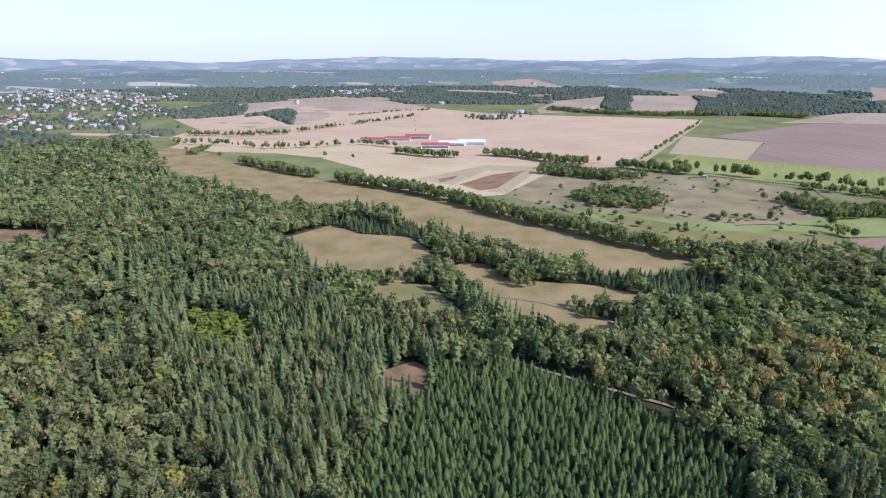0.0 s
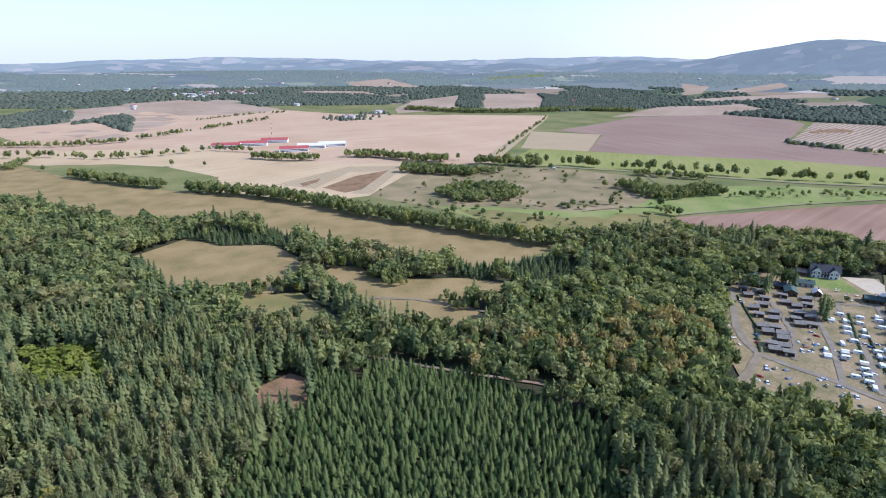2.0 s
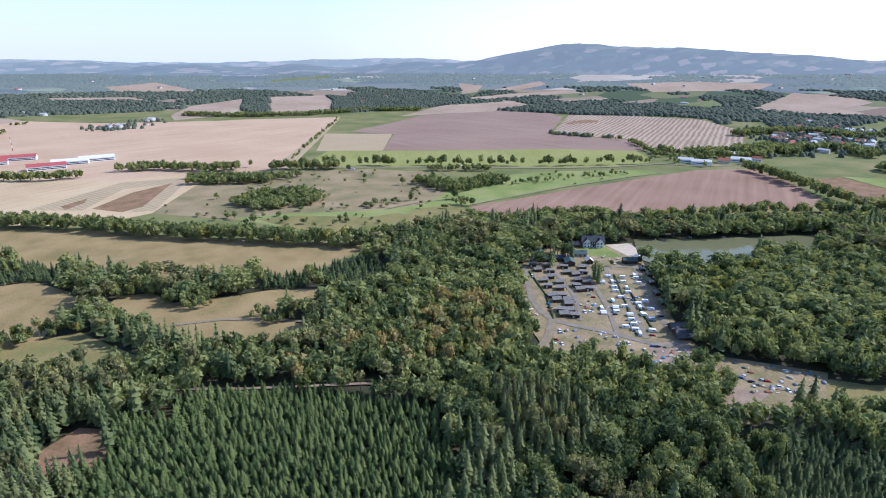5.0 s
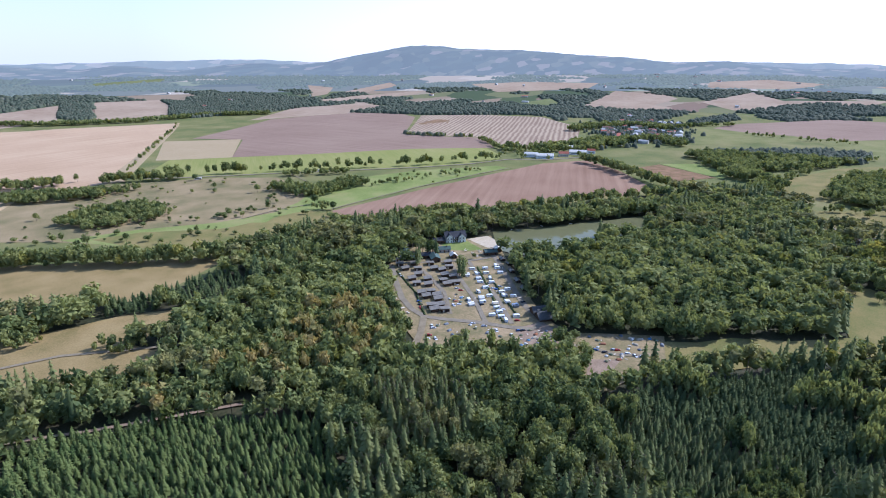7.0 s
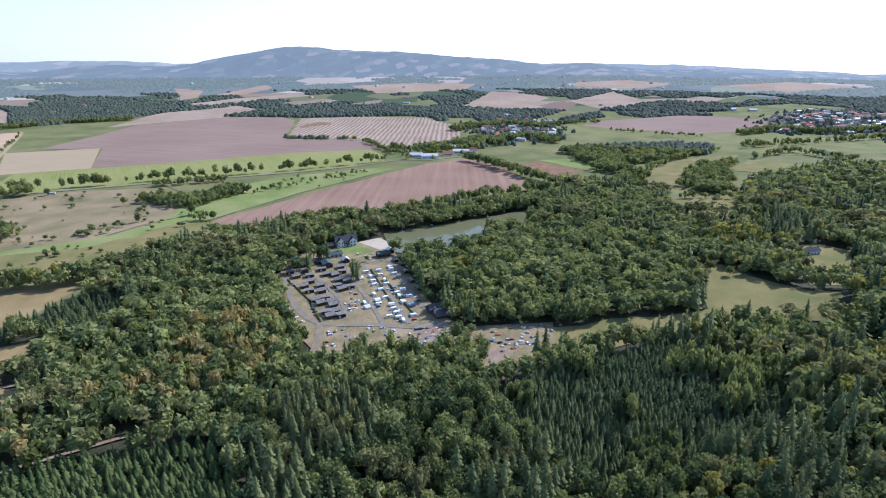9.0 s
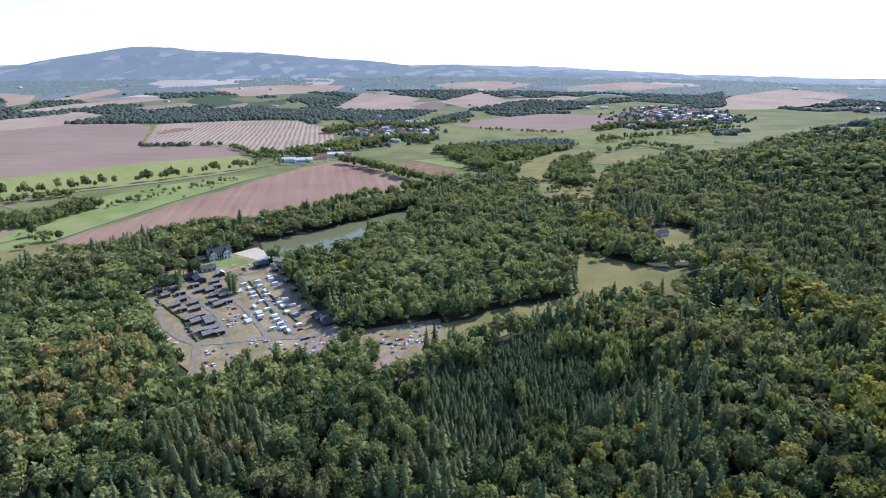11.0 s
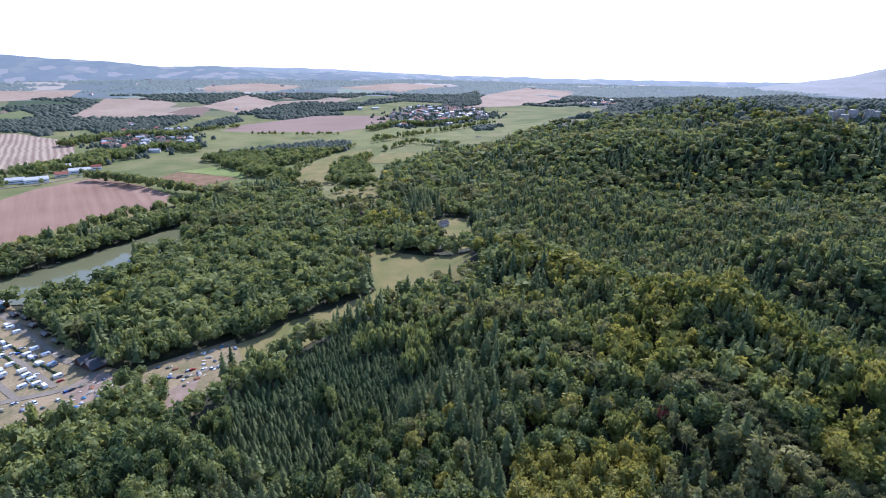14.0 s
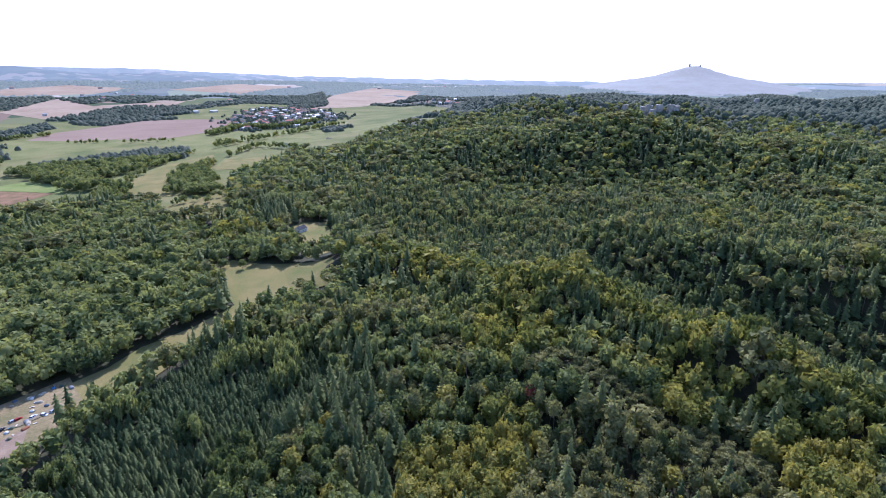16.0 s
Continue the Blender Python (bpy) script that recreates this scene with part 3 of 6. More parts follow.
WOODS_EDGE = [(-1350, 375), (-1408, 1435), (-1125, 1438), (-890, 1339), (-621, 1181), (-439, 892), (-223, 708), (-59, 661), (2, 562), (60, 506), (156, 455), (240, 476), (230, 549), (300, 517), (389, 505), (473, 457), (539, 396), (653, 357), (778, 292), (831, 262), (858, 183), (840, 107), (726, 84), (724, 20), (870, 14), (984, 3), (1077, -53), (1242, -137), (1139, -192), (1288, -286), (1348, -415), (1903, -761), (2013, -1043), (2782, -1798), (2600, -1150), (2600, -2600), (900, -2250), (-450, -750), (-1350, -300)]
OPEN_LAND = [(-1424, 1452), (-1713, 1972), (-1093, 2302), (31, 2310), (1106, 2205), (1552, 1412), (2038, 894), (2177, 370), (2646, -90), (2537, -365), (2292, -666), (1950, -779), (1348, -415), (1288, -286), (1139, -192), (1242, -137), (1077, -53), (984, 3), (870, 14), (724, 20), (726, 84), (840, 107), (858, 183), (831, 262), (778, 292), (653, 357), (539, 396), (473, 457), (389, 505), (300, 517), (230, 549), (240, 476), (156, 455), (60, 506), (2, 562), (-59, 661), (-223, 708), (-439, 892), (-621, 1181), (-890, 1339), (-1125, 1438)]
STANDS = []   # kind of wood, outline
STANDS.append(('young', [(-23, 323), (23, 292), (72, 272), (107, 242), (128, 203), (115, 157), (-18, 154), (-49, 187), (-37, 243)]))
STANDS.append(('young', [(69, 304), (142, 220), (121, 176), (58, 159), (0, 226), (27, 310)]))
STANDS.append(('plantation', [(245, 122), (269, 104), (298, 85), (363, 33), (348, -30), (287, -32), (254, 1), (220, 12), (189, 40), (221, 90)]))
STANDS.append(('plantation', [(134, 491), (206, 487), (234, 438), (203, 375), (110, 419)]))
STANDS.append(('plantation', [(-148, 629), (-31, 647), (-16, 564), (-48, 524), (-110, 563)]))
STANDS.append(('pine', [(-368, 406), (-218, 364), (-147, 262), (-82, 180), (-172, 161)]))
STANDS.append(('spruce', [(-240, 406), (-105, 431), (-64, 346), (-3, 314), (-9, 280), (-50, 224), (-59, 174), (-82, 180), (-153, 274)]))
STANDS.append(('broad', [(155, 385), (389, 425), (251, 244), (183, 270), (123, 320)]))
STANDS.append(('broad', [(166, 252), (204, 223), (244, 190), (260, 132), (211, 100), (167, 116), (140, 199)]))
STANDS.append(('broad', [(262, 394), (342, 371), (246, 255), (215, 215), (166, 252)]))
STANDS.append(('autumn', [(90, 314), (156, 289), (219, 331), (265, 303), (222, 244), (172, 241), (127, 257), (87, 276)]))
STANDS.append(('broad', [(431, 316), (576, 229), (570, 59), (382, 21), (344, 88), (304, 146), (356, 199)]))
STANDS.append(('pine', [(220, -112), (155, -197), (101, -220), (80, -188), (129, -66)]))
STANDS.append(('beech', [(204, -52), (206, -81), (193, -108), (162, -88), (160, -61), (175, -37)]))
STANDS.append(('beech', [(146, -194), (129, -217), (113, -237), (103, -222), (132, -174)]))
STANDS.append(('beech', [(325, -149), (227, -186), (175, -222), (122, -248), (114, -239), (169, -209), (224, -177), (308, -141)]))
STANDS.append(('darkspruce', [(796, -137), (761, -299), (548, -284), (381, -127), (587, -120)]))
STANDS.append(('darkspruce', [(291, -190), (435, -427), (327, -458), (211, -398), (143, -278), (188, -227), (238, -194)]))
STANDS.append(('bush', [(-193, 386), (-142, 372), (-115, 324), (-142, 309), (-169, 331)]))
VILLAGES = []   # houses, outline
VILLAGES.append((80, [(1487, 715), (1892, 808), (1707, 549), (1386, 462), (1179, 538)]))
VILLAGES.append((150, [(1752, -5), (2238, -32), (2471, -158), (2341, -340), (1947, -386), (1773, -196)]))
VILLAGES.append((110, [(-1164, 1489), (-1555, 2018), (-1495, 2301), (-1175, 2286), (-912, 1907), (-863, 1564)]))
VILLAGES.append((22, [(-784, 1229), (-691, 1264), (-605, 1166), (-713, 1151)]))
VILLAGES.append((60, [(-1605, 2086), (-1833, 2398), (-1600, 2592), (-1110, 2499), (-1093, 2302)]))
VILLAGES.append((40, [(-601, 2739), (-241, 2888), (-173, 2700), (-470, 2594)]))
VILLAGES.append((12, [(101, 1903), (267, 2034), (273, 1932), (115, 1838)]))
VILLAGES.append((14, [(2437, -683), (2592, -923), (2334, -1015), (1974, -767)]))
CABINS = [(341, 357), (336, 345), (351, 348), (343, 336), (333, 326), (322, 323), (316, 312), (330, 312), (321, 303), (361, 337), (353, 325), (374, 326), (365, 317), (355, 317), (347, 307), (336, 299), (332, 291), (349, 299), (339, 288), (304, 295), (301, 287), (311, 291), (308, 282), (303, 276), (290, 272), (286, 265), (295, 267), (291, 259)]
CARAVANS = [(375, 298), (368, 288), (361, 293), (360, 279), (354, 273), (336, 261), (328, 252), (322, 246), (347, 262), (367, 272), (384, 290), (375, 282), (360, 265), (396, 287), (392, 282), (384, 273), (348, 246), (343, 241), (326, 237), (320, 231), (335, 249), (334, 232), (333, 223), (356, 246), (347, 234), (318, 257), (313, 251), (315, 225), (309, 219), (306, 213), (307, 226), (317, 211)]
CARS = [(323, 339), (321, 335), (291, 286), (287, 281), (283, 277), (331, 280), (330, 275), (307, 258), (303, 260), (351, 257), (351, 253), (318, 244), (265, 249), (263, 246), (253, 241), (248, 238), (252, 234), (287, 229), (299, 197), (301, 195), (290, 197), (316, 134), (317, 132), (317, 125), (317, 120), (319, 116), (308, 143), (309, 137), (339, 286), (358, 255), (312, 207), (321, 226), (289, 209), (289, 220), (408, 262), (343, 222)]
TENTS = [(264, 229), (274, 243), (284, 229), (311, 260), (310, 264), (294, 192), (291, 184), (297, 183), (295, 178), (282, 184), (281, 188), (293, 174), (297, 170), (301, 170), (311, 182), (321, 148), (319, 143), (338, 139), (306, 126), (311, 126), (305, 134), (323, 127), (332, 126), (346, 122), (347, 118), (277, 205), (302, 185), (318, 265), (321, 272), (282, 212), (308, 170), (301, 178)]
LONE_TREES = [(-541, 1182), (-440, 1101), (-233, 1095), (-176, 1082), (284, 1031), (438, 976), (160, 684), (173, 651), (206, 635), (329, 643), (385, 644), (401, 813), (169, 807), (413, 898), (269, 604), (435, 572), (817, 43), (532, 28), (541, 34), (522, 9), (720, 338), (736, 305), (707, 171), (696, 154), (438, 615), (321, 639), (428, 739), (531, 25), (544, 11), (530, -1), (827, 41)]
BUSHES = [(139, 694), (163, 645), (202, 638), (221, 617), (263, 609), (332, 633), (367, 651), (320, 651), (422, 700), (263, 700), (308, 761), (211, 780), (245, 761), (278, 745), (241, 678), (211, 671), (385, 645), (442, 610), (359, 649), (409, 661), (424, 697), (522, 667), (557, 656), (594, 644), (621, 646), (671, 643), (703, 621), (735, 616), (594, 740), (584, 707)]
HOTEL = (433, 367)
BARN = (329, 194)
HUT = [(349, 369), (366, 375), (359, 362), (381, 391), (372, 354), (373, 342), (398, 352), (390, 333), (416, 375), (353, 382), (421, 311), (433, 311)]
SHEDS = [(414, 292), (408, 280), (393, 267), (377, 250), (365, 236)]
FACTORY = [(-164, 1318), (-109, 1337), (-64, 1378), (-20, 1230), (17, 1264), (62, 1282)]
WORKS = [(963, 606), (966, 576), (1011, 560), (1049, 548), (1091, 652), (1096, 595), (1080, 534)]
REDROOF = (1007, -118)
POND_HOUSE = (446, -96)
BUS = [(419, 900), (595, 805)]
MAST = (-78, 1540)
ROCKS = [(1159, -920), (1109, -931), (1110, -950), (1090, -944), (1101, -973), (1087, -997), (1077, -1005), (1301, -1523)]
PLAY = [(414, 336), (412, 326), (420, 324), (417, 315), (406, 317), (428, 317)]
BOATS = [(505, 343), (540, 325), (570, 304), (487, 309), (465, 327)]
VALLEY_HOUSES = [(453, -90), (630, -59), (788, -91), (804, -15)]
JUNK = [(301, 330), (283, 305), (273, 287), (270, 278)]
RED_TREE = (214, -123)
HEDGES = [[(328, 348), (302, 300), (275, 265)], [(373, 277), (340, 238), (320, 213)], [(383, 298), (342, 253), (304, 215)]]
CAMP_TREES = [('spruce', 20, (357, 298)), ('spruce', 18, (356, 293)), ('spruce', 19, (354, 345)), ('spruce', 16, (358, 352)), ('spruce', 20, (381, 347)), ('broad', 16, (383, 354)), ('spruce', 15, (383, 360)), ('broad', 16, (384, 371)), ('broad', 18, (387, 385)), ('broad', 16, (393, 399)), ('broad', 15, (377, 395)), ('broad', 15, (296, 162)), ('broad', 14, (297, 158)), ('broad', 9, (311, 160)), ('broad', 11, (296, 146)), ('broad', 5, (270, 225)), ('broad', 7, (400, 315)), ('broad', 18, (412, 384)), ('broad', 18, (414, 398)), ('broad', 16, (403, 426)), ('broad', 16, (419, 424)), ('broad', 18, (443, 404)), ('broad', 16, (484, 379)), ('broad', 16, (498, 374)), ('broad', 17, (372, 400)), ('broad', 16, (367, 379)), ('spruce', 20, (395, 390)), ('broad', 17, (380, 364)), ('broad', 15, (388, 358)), ('spruce', 18, (350, 343)), ('broad', 16, (346, 354)), ('spruce', 19, (362, 352)), ('broad', 16, (344, 367)), ('broad', 15, (419, 384)), ('broad', 17, (354, 394)), ('broad', 17, (366, 303)), ('spruce', 19, (361, 301)), ('broad', 13, (294, 157)), ('broad', 12, (287, 148)), ('broad', 12, (300, 168)), ('broad', 7, (267, 219)), ('broad', 14, (278, 137)), ('broad', 12, (289, 140)), ('broad', 13, (262, 150))]
CASTLE_Z = 178.0
STACK = (-1474, 2007)

# ---------------------------------------------------------------- ground


def smooth(a, lo, hi):
    s = np.clip((a - lo) / (hi - lo), 0, 1)
    return s * s * (3 - 2 * s)


# wooded spurs and hollows: from, to, height, half width
RIDGES = [
    (470, -96, 302, -205, 21, 44), (302, -205, 196, -240, 17, 36), (196, -240, 80, -292, 18, 40), (330, -75, 222, -152, 11, 30), (222, -152, 90, -196, 12, 26),
    (442, -256, 150, -372, -14, 46), (420, -330, 180, -470, 34, 52), (570, -235, 375, -430, -16, 70),
    (990, -285, 840, -630, 36, 135), (840, -630, 630, -840, 40, 135), (1350, -500, 1200, -1050, 42, 190), (780, -360, 630, -630, -12, 90),
]


def ground_z(x, y):
    """Height of the land: a flat valley, wooded hills to the south-east, a slow rise to the distance."""
    x, y = np.asarray(x, float), np.asarray(y, float)
    r = np.hypot(x, y)
    a = np.degrees(np.arctan2(x, y))
    z = 112 * smooth(r, 1700, 4400) * (1 - 0.74 * smooth(a, 66, 125))
    side = smooth(a, 94, 128) + (a < -120)
    z = z + np.clip(side, 0, 1) * smooth(r, 750, 2000) * (54 + 22 * smooth(a, 138, 152)) * (1 - smooth(r, 2100, 3300))
    for xa, ya, xb, yb, high, wide in RIDGES:
        u = np.clip(((x - xa) * (xb - xa) + (y - ya) * (yb - ya)) / ((xb - xa) ** 2 + (yb - ya) ** 2), 0, 1)
        z = z + high * np.exp(-(np.hypot(x - xa - u * (xb - xa), y - ya - u * (yb - ya)) / wide) ** 2)
    roll = np.sin(x / 106 + 1.3) * np.cos(y / 124 + 0.4) + 0.6 * np.sin((x + y) / 70)
    z = z + roll * 5.5 * smooth(a, 98, 116) * smooth(r, 180, 390) * (1 + smooth(r, 600, 1350)) * (1 - smooth(r, 2500, 3400))
    return z


def inside(x, y, poly):
    """Which of the points lie in the outline."""
    hit = np.zeros(len(x), bool)
    for (x0, y0), (x1, y1) in zip(poly, poly[1:] + poly[:1]):
        if y0 != y1:
            hit ^= ((y0 > y) != (y1 > y)) & (x < (x1 - x0) * (y - y0) / (y1 - y0) + x0)
    return hit


def mesh_from(name, verts, faces, mats, index=None, tint=None, sharp=True):
    me = bpy.data.meshes.new(name)
    me.from_pydata(np.asarray(verts).tolist(), [], [tuple(f) for f in faces])
    for m in mats:
        me.materials.append(m)
    if index is not None:
        me.polygons.foreach_set("material_index", np.asarray(index, np.int32))
    if tint is not None:
        me.attributes.new("tint", "FLOAT", "POINT").data.foreach_set("value", np.asarray(tint, np.float32))
    if not sharp:
        me.polygons.foreach_set("use_smooth", np.ones(len(me.polygons), bool))
    me.update()
    return me


def graded(n, reach):
    u = np.linspace(-1, 1, n)
    return np.sinh(u * 4.2) / np.sinh(4.2) * reach


gx = graded(241, 5200)
GX, GY = np.meshgrid(gx, gx, indexing="ij")
gv = np.stack([GX.ravel(), GY.ravel(), ground_z(GX, GY).ravel() - 0.05], 1)
k = np.arange(240 * 241).reshape(240, 241)[:, :-1].ravel()
gf = np.stack([k, k + 241, k + 242, k + 1], 1)
tagged(new("ground", mesh_from("ground", gv, gf, [MAT["floor"]], sharp=False)), "dark leafy ground under woods and fields", "ground", kind="structure")

LIFT = [0.0]


def draped(name, poly, mat, label, step=None, base=0.12):
    """A patch of land with the given outline, laid on the ground."""
    bm = bmesh.new()
    p = np.array(poly, float)
    r = float(np.hypot(p[:, 0], p[:, 1]).mean())
    step = step or max(22.0, r / 16)
    bm.faces.new([bm.verts.new((x, y, 0)) for x, y in poly])
    bmesh.ops.triangulate(bm, faces=bm.faces[:])
    for axis in (0, 1):
        for c in np.arange(p[:, axis].min() + step / 2, p[:, axis].max(), step):
            co, no = [0, 0, 0], [0, 0, 0]
            co[axis], no[axis] = c, 1
            bmesh.ops.bisect_plane(bm, geom=bm.verts[:] + bm.edges[:] + bm.faces[:], plane_co=co, plane_no=no)
    LIFT[0] += 0.006
    xy = np.array([v.co[:2] for v in bm.verts])
    rr = np.hypot(xy[:, 0], xy[:, 1])
    z = ground_z(xy[:, 0], xy[:, 1]) + base + LIFT[0] + 2.0 * smooth(rr, 1500, 2800)
    for v, h in zip(bm.verts, z):
        v.co.z = h
    bmesh.ops.recalc_face_normals(bm, faces=bm.faces[:])
    if sum(f.normal.z for f in bm.faces) < 0:
        bmesh.ops.reverse_faces(bm, faces=bm.faces[:])
    me = bpy.data.meshes.new(name)
    bm.to_mesh(me)
    bm.free()
    me.materials.append(mat)
    return tagged(new(name, me), label, name, kind="structure")


COVER = {
    "dry": ("meadow", "long dry tan meadow between woods"), "drygreen": ("meadow", "mown olive and tan meadow"),
    "grass": ("pasture", "pale green pasture in the valley"), "lawn": ("grass", "fresh bright green grass"),
    "green": ("field", "yellow-green field of young catch crop"), "stubble": ("field", "pale tan stubble field"),
    "straw": ("field", "straw-coloured harvested field"), "tan": ("field", "pinkish tan harrowed field"),
    "mauve": ("field", "mauve brown tilled field"), "plough": ("field", "reddish brown ploughed field"),
    "striped": ("field", "strip-tilled field with pale rows"), "brown": ("clearing", "weedy brown patch of soil"),
    "heath": ("heath", "brown heath with scattered shrubs"), "camp": ("campground", "worn grass of the campground"),
    "sandy": ("beach", "pale sand beach beside the pond"), "soil": ("bare_ground", "bare trodden soil between tents"),
    "lake": ("water", "still green-brown pond water"),
}


def sector(r0, r1, a0, a1):
    s = [radians(a) for a in np.arange(a0, a1 + 1, 6)]
    return [(r1 * math.sin(a), r1 * math.cos(a)) for a in s] + [(r0 * math.sin(a), r0 * math.cos(a)) for a in s[::-1]]


draped("farmland", sector(1350, 2900, -52, 102), MAT["farland"], "patchwork of small fields on rising land", base=-0.4)
draped("backdrop", sector(2900, 7300, -56, 166), MAT["farthestland"], "patchwork of fields below the hills with haze glow", base=-0.4)
draped("pasture", OPEN_LAND, MAT["open"], "rough olive pasture of the open valley", base=0.05)
for cover, outline in FIELDS:
    # beyond 1950 m crops swap to far colours that stand in for haze
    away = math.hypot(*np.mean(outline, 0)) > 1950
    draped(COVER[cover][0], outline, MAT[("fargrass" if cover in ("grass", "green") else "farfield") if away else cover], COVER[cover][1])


def ribbon(line, width):
    """An outline of the given width along a line."""
    p = [Vector(q) for q in line]
    left, right = [], []
    for i, q in enumerate(p):
        d = (p[min(i + 1, len(p) - 1)] - p[max(i - 1, 0)]).normalized()
        n = Vector((-d.y, d.x)) * width / 2
        left.append(tuple(q + n)), right.append(tuple(q - n))
    return left + right[::-1]


for kind, width, line in ROADS:
    draped("road" if kind == "asphalt" else "track", ribbon(line, width), MAT[kind],
           "narrow grey asphalt road" if kind == "asphalt" else "pale gravel track", base=0.3)

# ---------------------------------------------------------------- trees
rng = np.random.default_rng(7)


def ico(level):
    bm = bmesh.new()
    bmesh.ops.create_icosphere(bm, subdivisions=level, radius=1)
    v = np.array([q.co[:] for q in bm.verts])
    f = [[q.index for q in g.verts] for g in bm.faces]
    bm.free()
    return v, np.array(f)


ICO1, ICO2 = ico(1), ico(2)


def conifer(boughs, sides, thin=1.0):
    """A spruce of height 1: a slim core under many drooping boughs, each a folded spray. Vertices, triangles."""
    V, F = [(rng.normal(0, 0.004), rng.normal(0, 0.004), 1.0)], []

    def reach(z):
        return thin * (0.172 * np.clip((1 - z) / 0.84, 0, 1) ** 0.8 + 0.008)

    for j in range(sides):
        a = 6.283 * j / sides + rng.normal(0, 0.15)
        V.append((0.52 * reach(0.2) * math.cos(a), 0.52 * reach(0.2) * math.sin(a), 0.2 + rng.normal(0, 0.02)))
        F.append((0, 1 + j, 1 + (j + 1) % sides))
    for i in range(boughs):
        z = 0.2 + 0.74 * (i / boughs) ** 0.9
        a = 2.39996 * i + rng.normal(0, 0.25)
        r = reach(z) * rng.uniform(0.78, 1.22)
        droop = 0.42 * r + 0.015
        wide = rng.uniform(0.26, 0.42) * (60 / boughs) ** 0.4
        k = len(V)
        ca, sa = math.cos(a), math.sin(a)
        V.append((0.05 * r * ca, 0.05 * r * sa, z + 0.05))
        for out, across, down in ((0.62, wide, 0.62), (1.0, 0.0, 1.0), (0.62, -wide, 0.62)):
            V.append((r * (out * ca - across * sa), r * (out * sa + across * ca), z + 0.02 - droop * down * rng.uniform(0.8, 1.2)))
        F += [(k, k + 1, k + 2), (k, k + 2, k + 3)]
    return np.array(V), np.array(F)


def broadleaf(sprays, core, shape=(0.33, 0.44), lumps=9, cut=-0.7, size=0.075):
    """A crown of height 1: boughs of leafy sprays turned every way, loosely clumped over a dark uneven inside."""
    heads = rng.normal(0, 1, (lumps, 3))
    heads[:, 2] = np.abs(heads[:, 2]) * 0.9 - 0.25
    heads /= np.linalg.norm(heads, axis=1, keepdims=True)
    big = rng.uniform(0.6, 1.2, lumps)

    def swell(d):
        near = (np.clip((d @ heads.T - 0.68) / 0.32, 0, 1) ** 0.8 * big).max(1)
        taper = 1 - 0.22 * np.clip(d[:, 2], 0, 1) ** 2 * (1 - np.hypot(d[:, 0], d[:, 1]))
        return (0.60 + 0.42 * near) * taper

    s = np.array([shape[0], shape[0], shape[1]])
    up = core[0][core[1]][:, :, 2].mean(1) > cut
    used_, F = np.unique(core[1][up], return_inverse=True)
    F = F.reshape(-1, 3)
    D = core[0][used_]
    V = D * (swell(D) * rng.uniform(0.6, 0.95, len(D)))[:, None] * s
    d = rng.normal(0, 1, (sprays * 4, 3))
    d /= np.linalg.norm(d, axis=1, keepdims=True)
    d = d[d[:, 2] > cut][:sprays]
    c = d * (swell(d) * rng.uniform(0.74, 1.1, len(d)))[:, None] * s
    n = 0.55 * d + rng.normal(0, 0.6, d.shape)
    n /= np.linalg.norm(n, axis=1, keepdims=True)
    t = np.cross(n, rng.normal(0, 1, d.shape))
    t /= np.linalg.norm(t, axis=1, keepdims=True)
    w = np.cross(n, t)
    z = rng.uniform(0.6, 1.35, (len(d), 1)) * size * shape[0] / 0.33
    q = np.stack([c - t * z - w * z * 0.5, c + t * z * 0.9 - w * z * 0.6, c + w * z * rng.uniform(0.7, 1.2, z.shape)], 1)
    V = np.concatenate([V, q.reshape(-1, 3)])
    F = np.concatenate([F, len(D) + np.arange(3 * len(d)).reshape(-1, 3)])
    V[:, 2] += 1 - V[:, 2].max()
    return V, F


def dome(sides, rings):
    """A rough cap of tree tops, height 1."""
    V, F = [(rng.normal(0, 0.06), rng.normal(0, 0.06), 1.0)], []
    for i in range(rings):
        q = (i + 1) / rings
        for j in range(sides):
            a = (j + 0.5 * i) * 2 * math.pi / sides + rng.normal(0, 0.15)
            s = 0.5 * q ** 0.6 * rng.uniform(0.8, 1.2)
            V.append((s * math.cos(a), s * math.sin(a), (1 - q ** 1.6) * rng.uniform(0.85, 1.1)))
    for j in range(sides):
        k_ = (j + 1) % sides
        F.append((0, 1 + j, 1 + k_))
        for i in range(rings - 1):
            p, q = 1 + i * sides, 1 + (i + 1) * sides
            F.append((p + j, q + j, p + k_)), F.append((p + k_, q + j, q + k_))
    return np.array(V), np.array(F)


def stem(top, r0, sides=6):
    """A tapered trunk with a few limbs, height 1."""
    V, F = [], []

    def tube(p, q, a, b, m):
        k = len(V)
        p, q = Vector(p), Vector(q)
        z = (q - p).normalized()
        x = z.orthogonal().normalized()
        y = z.cross(x)
        for c, r in ((p, a), (q, b)):
            for j in range(m):
                t = 6.283 * j / m
                V.append(tuple(c + x * r * math.cos(t) + y * r * math.sin(t)))
        for j in range(m):
            F.append((k + j, k + (j + 1) % m, k + m + (j + 1) % m)), F.append((k + j, k + m + (j + 1) % m, k + m + j))

    tube((0, 0, -0.03), (0, 0, top), r0, r0 * 0.35, sides)
    for i in range(4):
        a, h = i * 1.7 + rng.uniform(0, 1), top * rng.uniform(0.55, 0.9)
        tube((0, 0, h), (0.16 * math.cos(a), 0.16 * math.sin(a), h + 0.14), r0 * 0.4, r0 * 0.15, 4)
    return np.array(V), np.array(F)


